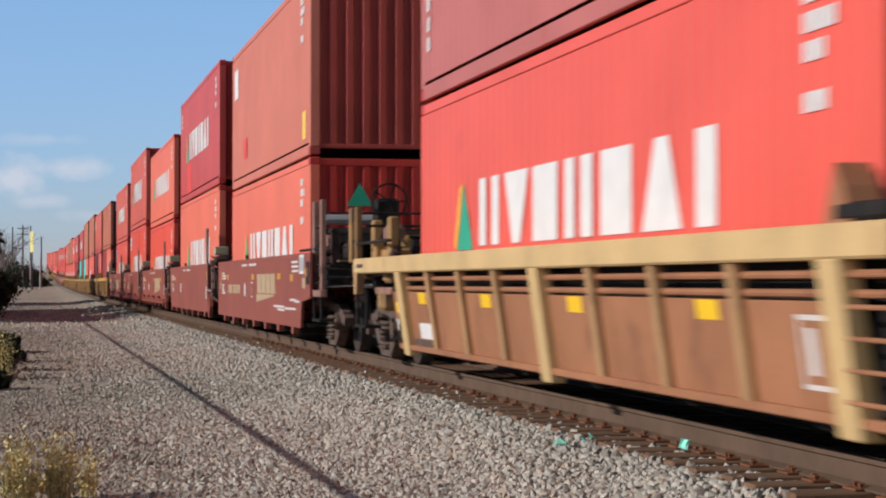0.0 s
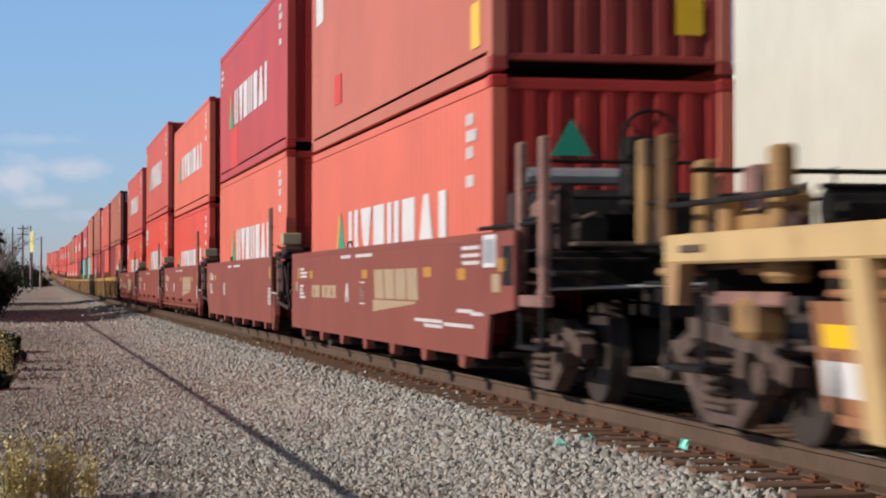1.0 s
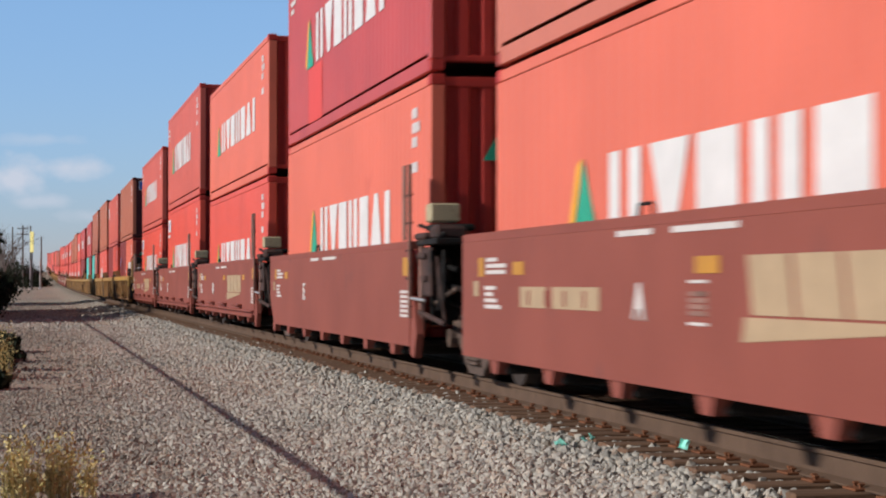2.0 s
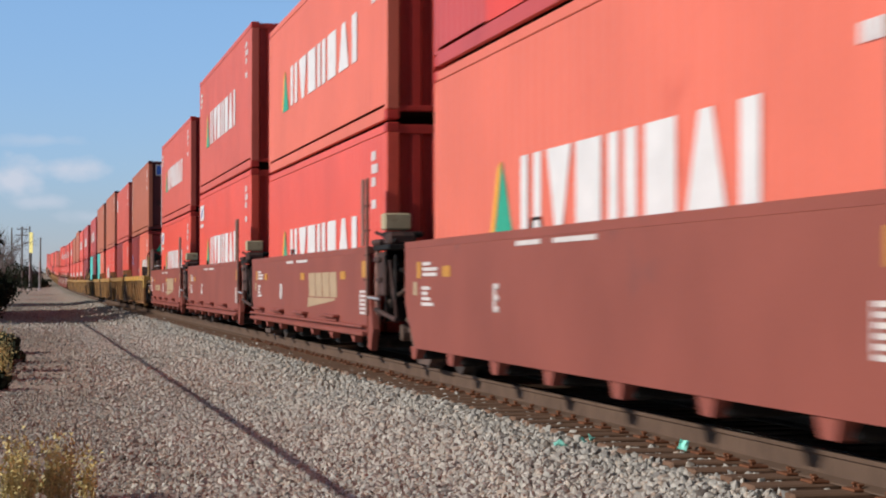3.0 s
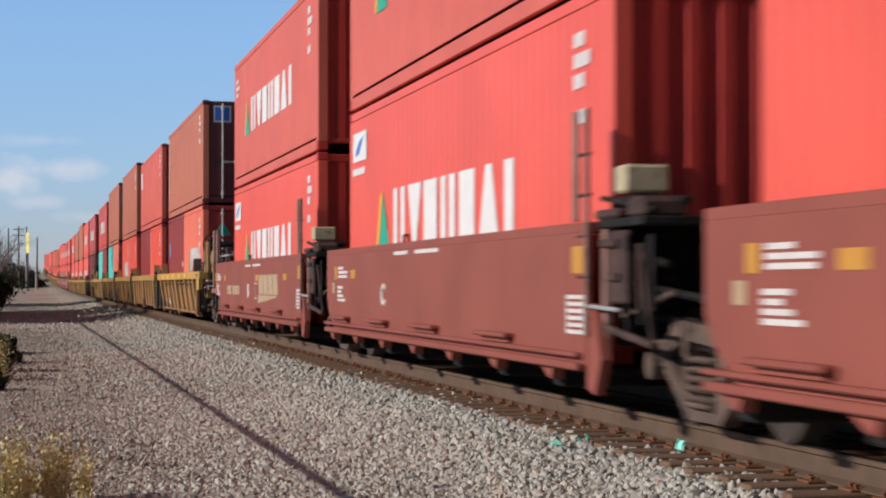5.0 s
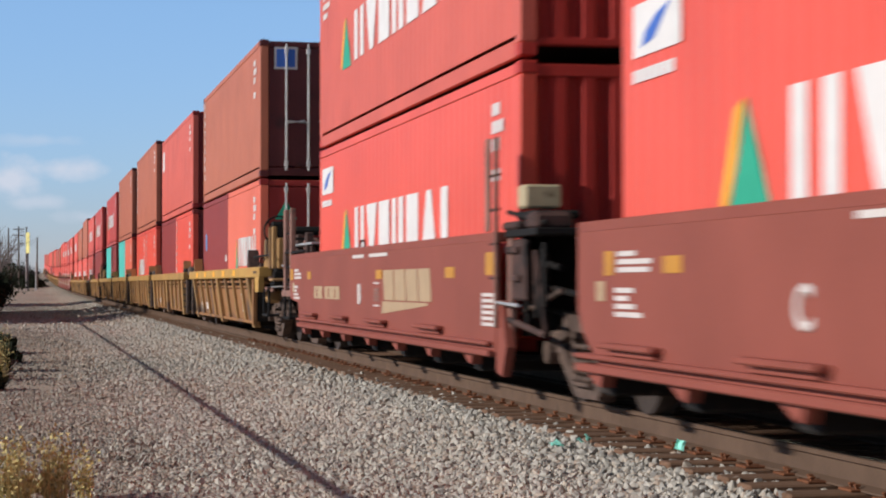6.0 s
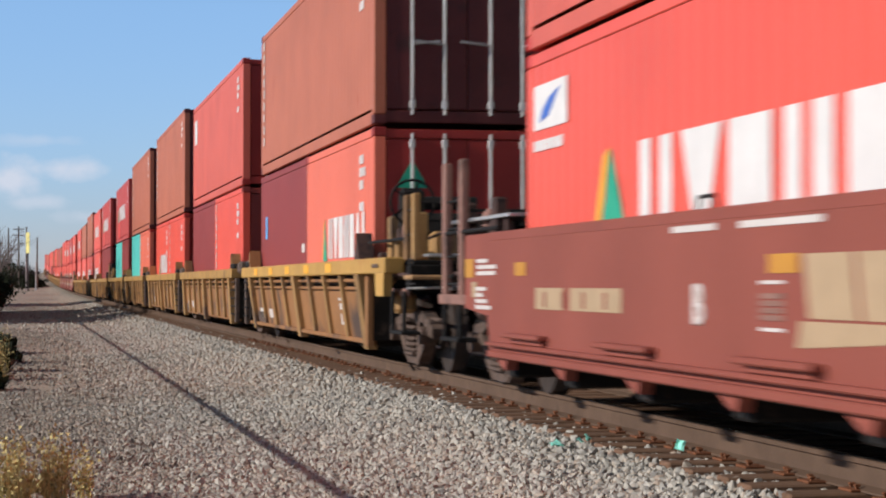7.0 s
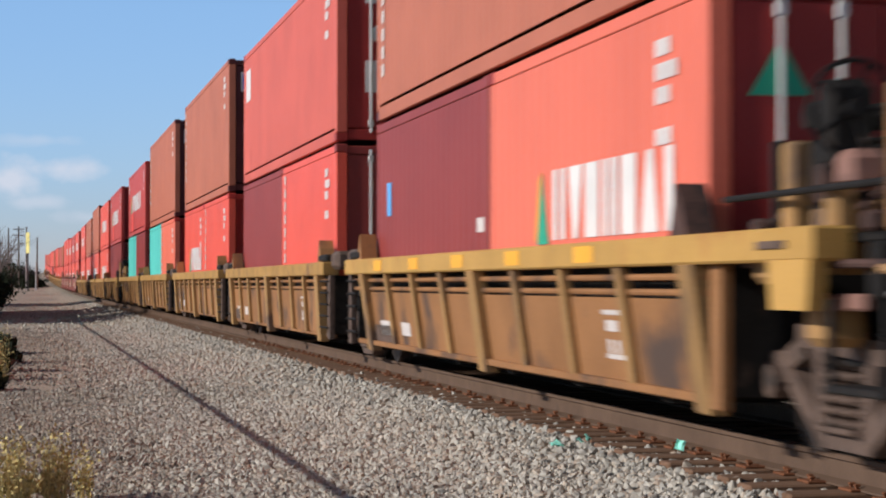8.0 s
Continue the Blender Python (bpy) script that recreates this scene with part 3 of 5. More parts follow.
def side_frame_mesh(bm):
    """The cast side frame of a truck: arched top, sloping struts and bearing boxes round the spring opening."""
    for a, b in zip(((-1.12, 0.45), (-0.62, 0.62), (0.62, 0.62), (-0.80, 0.45), (-0.30, 0.14), (0.80, 0.45), (-0.30, 0.14), (0.30, 0.14)), ((-0.62, 0.62), (0.62, 0.70), (1.12, 0.45), (-0.30, 0.14), (0.30, 0.14), (0.30, 0.14), (-0.36, 0.62), (0.36, 0.62))):
        p, q = Vector((0, *a)), Vector((0, *b))
        r = bmesh.ops.create_cube(bm, size=1.0)
        d = q - p
        m = Matrix.Translation((p + q) / 2) @ d.to_track_quat("Y", "Z").to_matrix().to_4x4() @ Matrix.Diagonal((0.14, d.length + 0.08, 0.13, 1))
        bmesh.ops.transform(bm, matrix=m, verts=r["verts"])
    for s in (-1, 1):
        add_box(bm, (-0.09, s * 0.89 - 0.14, 0.40), (0.09, s * 0.89 + 0.14, 0.60), 0.02)
        add_rod(bm, (-0.16, s * 0.89, 0.42), (0.0, s * 0.89, 0.42), 0.10, 12)


def spring_mesh(bm):
    """One coil spring, a helix of round bar."""
    n, turns, r, bar, z0, z1 = 60, 5.5, 0.062, 0.017, 0.19, 0.55
    rings = []
    for k in range(n + 1):
        a = turns * 6.2832 * k / n
        o = Vector((math.cos(a), math.sin(a), 0))
        c = o * r + Vector((0, 0, z0 + (z1 - z0) * k / n))
        rings.append([bm.verts.new(c + o * bar * math.cos(q) + Vector((0, 0, bar * math.sin(q)))) for q in (0, 1.257, 2.513, 3.770, 5.027)])
    for p, q in zip(rings, rings[1:]):
        for i in range(5):
            bm.faces.new((p[i], p[(i + 1) % 5], q[(i + 1) % 5], q[i]))


def truck(parent, y, turning):
    t = box("truck", (-1.0, y - 0.17, 0.46), (1.0, y + 0.17, 0.72), GREASESHADE, parent, 0.03, "dark cast steel truck with coil springs")
    for s in (-1, 1):
        part("side_frame", ("side_frame",), side_frame_mesh, TRUCKSTEEL, t, (s * 0.99, 0, -0.59))
        for dy in ((-0.17, 0, 0.17) if s < 0 else (0,)):
            part("spring", ("spring",), spring_mesh, TRUCKSTEEL, t, (s * 1.04, dy, -0.59))
        box("spring_plank", (s * 0.96, -0.24, -0.42), (s * 1.12, 0.24, -0.385), TRUCKSTEEL, t, 0.01)
    for dy in (-0.89, 0.89):
        w = part("wheelset", ("wheelset",), wheelset_mesh, WHEELSTEEL, t, (0, dy, -0.17))
        if turning:
            WHEELS.append((w, Vector((0, dy, -0.17)), random.uniform(0, 90)))
    return t


def brake_wheel(parent, at):
    def make(bm):
        r, n = 0.26, 20
        pts = [Vector((r * math.cos(6.2832 * k / n), 0, r * math.sin(6.2832 * k / n))) for k in range(n)]
        for a, b in zip(pts, pts[1:] + pts[:1]):
            add_rod(bm, a, b, 0.016, 6)
        for k in range(5):
            add_rod(bm, (0, 0.02, 0), pts[k * 4], 0.012, 6)
        add_rod(bm, (0, -0.03, 0), (0, 0.05, 0), 0.05, 10)
    return part("brake_wheel", ("brake_wheel",), make, GREASESHADE, parent, at, "round black brake wheel")


def end_gear(c, y, d, paint):
    """What stands on a coupler-end platform: deck, posts, reservoirs, valves, brake wheel, rails. d: -1 towards the camera."""
    def bx(name, a, b, mat, bev=0.01, label=""):
        box(name, (a[0], y + d * a[1], a[2]), (b[0], y + d * b[1], b[2]), mat, c, bev, label)

    def rd(name, a, b, r, mat):
        rod(name, (a[0], y + d * a[1], a[2]), (b[0], y + d * b[1], b[2]), r, mat, c)
    brown = paint is BROWN
    low = d > 0
    post = DUSTY if brown else RIBOLD
    bx("end_platform", (-1.25, 0, 1.22), (1.25, 1.9, 1.27), GREASESHADE)
    bx("draft_sill", (-0.45, 0, 0.70), (0.45, 2.5, 1.22), GREASESHADE, 0.03)
    bx("end_sill", (-1.30, 1.75, 0.92), (1.30, 1.92, 1.22), GREASESHADE, 0.02)
    bx("end_tray", (-1.40, 2.1, 1.05), (-1.0, 2.55, 1.10), GREASESHADE if brown else RIBTAN, 0.02)
    # Two added black blocks that hide the sunlit ground behind the wagon end.
    bx("far_skirt", (1.28, 0.0, 0.30), (1.34, 2.2, 1.22), GREASESHADE, 0.01)
    bx("brake_beam", (-0.6, 0.2, 0.34), (0.6, 2.2, 0.62), GREASESHADE, 0.04)
    bx("coupler", (-0.16, 2.5, 0.76), (0.16, 3.0, 1.04), TRUCKSTEEL, 0.05, "rusty knuckle coupler")
    bx("coupler_knuckle", (-0.24, 2.85, 0.72), (0.20, 3.2, 1.08), TRUCKSTEEL, 0.06)
    for yy in ((1.45, 2.2) if brown else (2.3, 2.75)):
        bx("ladder_post", (-1.44, yy, 0.88 if brown else 1.26), (-1.36, yy + 0.13, 2.2 if brown else 1.98), post if brown or yy > 2.5 else OCHREDARK, 0.015)
    for k in range(4):
        rd("ladder_rung", (-1.40, 1.5 if brown else 2.3, 1.0 + 0.27 * k), (-1.40, 2.25 if brown else 2.8, 1.0 + 0.27 * k), 0.014, GREASESHADE)
    if brown:
        bx("ladder_rail", (-1.46, 1.0, 0.80), (-1.36, 2.4, 0.90), post, 0.012)
    bx("bulkhead_plate", (-1.15, 0.05, 1.27), (1.15, 0.12, 1.45 if low else 1.85), GREASESHADE, 0.01)
    rd("air_reservoir", (-1.05, 0.55, 1.42 if low else 1.62), (0.1, 0.55, 1.42 if low else 1.62), 0.12 if low else 0.23, GREASESHADE)
    rd("air_pipe" if low else "air_reservoir", (-1.1, 0.5, 1.55 if low else 1.97), (-0.2, 0.5, 1.55 if low else 1.97), 0.02 if low else 0.08, GALV if brown else GREASESHADE)
    bx("valve_block", (-0.1, 0.75, 1.27), (0.45, 1.25, 1.5 if low else 1.80), GREASESHADE, 0.05)
    bx("valve_block", (-1.28, 0.95, 1.05), (-0.95, 1.4, 1.45), GREASESHADE if brown else RIBOLD, 0.05)
    bx("valve_block", (-1.0, 1.5, 1.27), (-0.7, 1.75, 1.6), GREASESHADE if brown else RIBOLD, 0.05)
    bx("brake_lever", (-1.3, 0.6, 0.86), (-1.24, 1.7, 0.95), DUSTY, 0.015)
    bx("valve_block", (-1.25, 1.2, 1.50), (-1.0, 1.4, 1.72), DUSTY, 0.05)
    if brown and d > 0:
        bx("walkway", (-1.32, 0.05, 1.60), (0.9, 0.75, 1.635), GALV, 0.006, "galvanised grating walkway")
        bx("walkway", (-1.32, 0.80, 1.60), (0.9, 2.45, 1.635), GALV, 0.006, "galvanised grating walkway")
        for yy in (0.3, 2.2):
            bx("walkway_leg", (-1.28, yy, 1.26), (-1.20, yy + 0.08, 1.60), GRIMEBROWN, 0.01)
    if brown and d < 0:
        brake_wheel(c, (-0.36, y + d * 1.86, 2.2))
        bx("brake_housing", (-0.56, 1.55, 1.62), (-0.18, 1.78, 2.25), GREASESHADE, 0.05)
    rd("handrail", (-1.38, 1.9, 1.72), (1.3, 1.9, 1.72), 0.017, GREASESHADE)
    if brown and d < 0:
        rd("handrail", (-1.38, 1.9, 2.02), (0.2, 1.9, 2.02), 0.017, GREASESHADE)
    rd("handrail", (-1.42, 0.0, 1.5), (-1.42, 2.3, 1.5), 0.02, GREASESHADE)
    rd("hand_post", (1.28, 1.9, 1.2), (1.28, 1.9, 2.0), 0.018, GREASESHADE)
    bx("running_board", (-1.2, 1.95, 1.30), (0.9, 2.5, 1.335), TRUCKSTEEL if brown else GALV, 0.006, "galvanised grating walkway")
    bx("step", (-1.46, 1.55, 0.44), (-1.24, 2.3, 0.48), GREASESHADE)
    for yy in (1.55, 2.25):
        bx("step_hanger", (-1.44, yy, 0.46), (-1.40, yy + 0.05, 0.92), GREASESHADE, 0.006)
    rd("cut_lever", (-1.38, 2.2, 0.95), (0, 2.7, 1.0), 0.014, GALV)
    rd("air_hose", (0.3, 2.4, 0.85), (0.36, 2.9, 0.42), 0.03, GREASESHADE)
    # clutter of pipes, cocks and brackets over the deck
    grime = GRIMEBROWN if brown else RIBOLD
    for k in range(6):
        yy = 0.25 + 0.36 * k
        bx("bracket", (-1.36 + 0.05 * (k % 3), yy, 1.27), (-1.24 + 0.05 * (k % 3), yy + 0.12 + 0.05 * (k % 2), 1.38 + 0.14 * ((k * 3) % 4)), grime if k % 2 else GRIMEBROWN, 0.02)
        rd("air_pipe", (-1.30 + 0.12 * (k % 4), yy, 1.30 + 0.09 * (k % 3)), (-1.22 + 0.10 * (k % 3), yy + 0.42, 1.46 + 0.11 * ((k * 2) % 3)), 0.018, GRIMEBROWN)
    bx("valve_block", (-1.34, 1.0, 0.66), (-1.08, 1.3, 0.92), grime, 0.05)
    bx("valve_block", (-1.38, 0.35, 1.0), (-1.20, 0.7, 1.2), grime, 0.04)
    rd("air_pipe", (-1.33, 0.1, 1.12), (-1.33, 2.2, 1.10), 0.025, GRIMEBROWN)
    rd("brake_rod", (-1.0, 0.2, 0.62), (-1.0, 2.3, 0.60), 0.022, TRUCKSTEEL)


def joint_gear(c, y):
    """Articulated joint at the near end: pole, boxes, hoses and brackets between two units."""
    box("ladder_post", (-1.53, y, 0.62), (-1.49, y + 0.03, 2.28), DUSTY, c, 0.01)
    box("ladder_post", (-1.53, y + 0.24, 1.46), (-1.50, y + 0.36, 2.28), DUSTY, c, 0.01)
    for k in range(5):
        rod("ladder_rung", (-1.49, y, 0.75 + 0.3 * k), (-1.49, y + 0.3, 0.75 + 0.3 * k), 0.014, GREASESHADE, c)
    box("end_plate", (-1.42, y - 0.62, 0.86), (-1.36, y - 0.02, 1.38), GRIMEBROWN, c, 0.02, "grimy brown end plate")
    for dy, z, w in ((0.10, 1.26, 0.38), (0.30, 1.02, 0.22)):
        box("end_rib", (-1.46, y - dy - w, z), (-1.42, y - dy, z + 0.06), GRIMEBROWN, c, 0.02)
    for k in range(5):
        rod("air_hose", (-1.40 + 0.05 * (k % 3), y - 0.62 - 0.10 * k, 1.34 - 0.06 * (k % 2)), (-1.36 + 0.04 * (k % 2), y - 0.50 - 0.14 * k, 0.62 + 0.10 * ((k * 2) % 3)), 0.02, GRIMEBROWN if k % 2 else GREASESHADE, c)
    rod("hand_hold", (-1.50, y - 0.75, 0.82), (-1.50, y + 0.02, 0.84), 0.016, GALV, c)
    box("top_bracket", (-1.48, y - 0.60, 1.46), (-1.30, y - 0.06, 1.53), GRIMEBROWN, c, 0.025)
    box("top_bracket", (-1.44, y - 1.02, 1.44), (-1.10, y - 0.70, 1.60), GRIMEBROWN, c, 0.04)
    rod("air_hose", (-1.42, y - 0.08, 1.62), (-1.36, y - 1.10, 1.50), 0.02, GREASESHADE, c)
    rod("air_hose", (-1.44, y - 0.10, 0.70), (-1.34, y - 1.02, 0.58), 0.03, GRIMEBROWN, c)
    box("joint_platform", (-1.46, y - 1.15, 1.40), (-0.3, y - 0.1, 1.46), GREASESHADE, c)
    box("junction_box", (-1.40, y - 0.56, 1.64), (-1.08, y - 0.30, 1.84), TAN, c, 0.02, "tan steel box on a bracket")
    box("bracket", (-1.36, y - 0.7, 1.55), (-0.95, y - 0.1, 1.62), GREASESHADE, c, 0.03)
    box("joint_casting", (-0.5, y - 2.2, 0.72), (0.5, y - 0.2, 1.10), GREASESHADE, c, 0.06)
    box("bulkhead", (-1.3, y - 0.12, 0.55), (1.3, y - 0.04, 1.42), GREASESHADE, c, 0.01)
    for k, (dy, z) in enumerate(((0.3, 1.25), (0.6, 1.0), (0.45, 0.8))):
        rod("air_pipe", (-1.3 + 0.1 * k, y - 0.1, z), (-1.15 + 0.1 * k, y - 0.1 - dy * 2.4, z - 0.12), 0.03, GREASESHADE, c)
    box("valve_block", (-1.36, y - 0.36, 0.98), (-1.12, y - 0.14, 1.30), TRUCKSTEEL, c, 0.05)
    # Added black block standing in for the deep shade between the units.
    box("joint_shroud", (-0.72, y - 2.3, 0.45), (1.15, y - 0.14, 1.32), GREASESHADE, c, 0.05)
    rod("air_hose", (-1.3, y - 0.1, 0.75), (-1.25, y - 1.2, 0.95), 0.024, TRUCKSTEEL, c)
    box("hanger", (-1.44, y - 0.2, 0.5), (-1.38, y - 0.12, 1.4), DUSTY, c, 0.01)


def side_text(c, y, z, word, size):
    cu = bpy.data.curves.new("lettering", "FONT")
    cu.body, cu.size, cu.extrude, cu.bevel_depth, cu.bevel_resolution = word, size, 0.001, 0.012, 0
    cu.materials.append(STENCIL)
    ob = new("lettering", cu)
    ob.parent = c
    ob.matrix_basis = pose(-1.503, y, z, 90, 0, -90)
    return ob


def brown_unit(y0, letter, lip, near_coupler=False, far_coupler=False, logo=True, turning=True):
    """A well unit of brown sheet steel. y0: middle of the well along the train."""
    c = thing("well_car", (0, 0, 0), "brown steel well car unit with smooth sides", "railway wagon", "well cars of the train")
    n, fr = -6.35, 6.3
    if near_coupler:
        n = -7.15
    for s in (-1, 1):
        base = 0.41 if lip else 0.32
        sheet = [(n, base), (fr - 0.55, base), (fr - 0.12, 0.66), (fr, 0.82), (fr, 1.45), (n, 1.45)]
        if far_coupler:
            sheet = [(n, base), (fr, base), (fr + 0.1, 0.72), (fr + 1.0, 0.78), (fr + 1.0, 1.45), (n, 1.45)]
        if near_coupler:
            sheet = [(n + 0.05, base), (fr, base), (fr, 1.45), (n - 1.0, 1.45), (n - 1.0, 0.78), (n - 0.1, 0.72)]
        poly("side_sheet", sheet, 0.04, BROWN, c, (s * 1.5 if s < 0 else 1.46, 0, 0))
        box("top_chord", (s * 1.503, n, 1.37), (s * 1.36, fr, 1.455), BROWN, c, 0.012)
        if lip:
            box("lower_chord", (s * 1.565, n + 0.1, 0.462), (s * 1.40, fr - 0.1, 0.50), BROWN, c, 0.012)
            box("lower_chord", (s * 1.555, n + 0.1, 0.365), (s * 1.40, fr - 0.1, 0.425), BROWN, c, 0.012)
    for yy in (4.9, 2.2, -0.55, -3.6) if lip else ():
        box("guide_block", (-1.60, yy - 0.58, 0.55), (-1.5, yy + 0.58, 0.592), BROWN, c, 0.015)
        box("guide_shelf", (-1.54, yy - 0.50, 0.505), (-1.5, yy + 0.50, 0.548), BROWN, c, 0.006)
    for k in range(7):
        yy = n + 0.9 + 1.85 * k
        if lip:
            poly("cross_rib_end", [(yy + 0.02, 0.37), (yy + 0.42, 0.37), (yy + 0.20, 0.285), (yy + 0.08, 0.265)], 0.10, BROWN, c, (-1.50, 0, 0))
        else:
            poly("cross_rib_end", [(yy + 0.08, 0.33), (yy + 0.42, 0.33), (yy + 0.34, 0.20), (yy + 0.14, 0.20)], 0.10, BROWN, c, (-1.48, 0, 0))
        box("cross_rib", (-1.40, yy + 0.1, 0.2), (1.40, yy + 0.4, 0.36), GREASESHADE, c, 0.02)
    box("well_floor", (-1.38, n, 0.33), (1.38, fr, 0.38), GREASESHADE, c)
    x = -1.506

    def mark(name, yy, z, w, h, mat, label=""):
        return poly(name, [(0, 0), (-w, 0), (-w, h), (0, h)], 0.004, mat, c, (x, yy, z), label)
    shift = 0.4 if far_coupler else 0.0
    if logo:
        for k in range(4):
            a = round(-1.32 + shift - 0.68 * k, 3)
            poly("emblem", [(a, 0.82), (round(a - 0.62, 3), 0.82), (round(a - 0.54, 3), 1.16), (round(a + 0.08, 3), 1.16)], 0.004, LOGOTAN, c, (x, 0, 0), "cream block of an emblem")
        poly("emblem", [(-1.15, 0.66), (-3.8, 0.78), (-3.8, 0.805), (-1.2, 0.805)], 0.004, LOGOTAN, c, (x, shift, 0), "cream wedge emblem")
        for yy in (-0.35, -4.25):
            mark("reflector", yy, 1.06, 0.42, 0.105, AMBER)
    if letter in "AB":
        first = 4.05 if letter == "A" else 4.7
        mark("number_bar", first, 0.80, 0.82, 0.17, LOGOTAN)
        mark("number_bar", first - 1.02, 0.80, 1.30, 0.17, LOGOTAN)
        for z in (0.74, 0.80, 0.84, 0.88, 0.92, 1.0):
            mark("code_bar", -0.22, z, 0.34, 0.02 if z in (0.74, 1.0) else 0.03, STENCIL if z in (0.74, 1.0) else DUSTY)
        for k in range(4):
            mark("number_gap", first - 0.25 - 0.55 * k, 0.82, 0.07, 0.12, BROWN).location.x -= 0.003
    out = 1.5 if far_coupler else 0.0
    for yy, z, w in ((5.3, 1.19, 0.42), (5.3, 1.135, 0.75), (5.3, 1.08, 0.72), (5.35, 0.94, 0.42), (5.35, 0.885, 0.30), (5.35, 0.83, 0.45), (5.35, 0.775, 0.6)):
        mark("code_bar", yy + out, z, w, 0.035, STENCIL)
    for yy, w in ((1.3, 0.8), (0.1, 1.2)):
        mark("code_bar", yy, 1.32, w, 0.04, STENCIL)
    mark("reflector", 5.6 + 1.12 * out, 1.06, 0.2 + 0.1 * out, 0.17, AMBER)
    mark("reflector", 4.3 + 0.72 * out, 1.07, 0.36, 0.11, AMBER)
    mark("reflector", 5.8 + 0.8 * out, 0.88, 0.2, 0.14, LOGOTAN)
    if letter == "A":
        for yy, z, w in ((-3.8, 0.60, 1.4), (-4.3, 0.55, 0.9), (-5.3, 0.58, 1.3), (-5.9, 0.72, 0.7), (-6.5, 0.70, 0.5), (-6.1, 1.31, 0.75), (-6.1, 1.24, 0.75), (-6.15, 1.17, 0.7)):
            mark("code_bar", yy, z, w, 0.035, STENCIL)
        mark("placard", -7.0, 1.14, 0.5, 0.29, WHITE, "white-edged grey data placard")
        mark("placard_field", -7.05, 1.18, 0.4, 0.21, GALV).location.x -= 0.003
        mark("reflector", -7.6, 1.10, 0.3, 0.12, AMBER)
        mark("reflector", -7.35, 0.92, 0.3, 0.16, LOGOTAN)
        mark("reflector", -5.9, 1.03, 0.36, 0.11, AMBER)
        mark("opening", -7.75, 0.98, 0.34, 0.34, GREASESHADE)
    else:
        mark("reflector", -5.98, 1.08, 0.30, 0.20, AMBER)
        for k in range(6):
            mark("code_bar", -5.85, 0.63 + 0.052 * k, 0.42, 0.03, STENCIL)
        for yy in (-5.83, -6.27):
            mark("code_bar", yy, 0.63, 0.025, 0.29, STENCIL)
    side_text(c, 0.9 if letter in "AB" else 2.1, 0.76, letter, 0.34)
    for p, q in (((0.88, 1.45), (0.84, 1.53)), ((0.84, 1.53), (0.58, 1.53)), ((0.58, 1.53), (0.54, 1.45))):
        rod("hand_hold", (-1.48, *p), (-1.48, *q), 0.013, GREASESHADE, c)
    if near_coupler:
        end_gear(c, -6.5, -1, BROWN)
        truck(c, -7.45, turning)
    else:
        poly("end_gusset", [(n + 0.02, 0.24), (n + 0.02, 0.86), (n - 0.16, 0.86), (n - 0.34, 0.46), (n - 0.18, 0.20)], 0.08, BROWN, c, (-1.49, 0, 0))
        joint_gear(c, -6.42)
        truck(c, -7.62, turning)
    if far_coupler:
        end_gear(c, 6.3, 1, BROWN)
        truck(c, 7.75, turning)
    ROLLING.append((c, y0, 0.0))
    return c


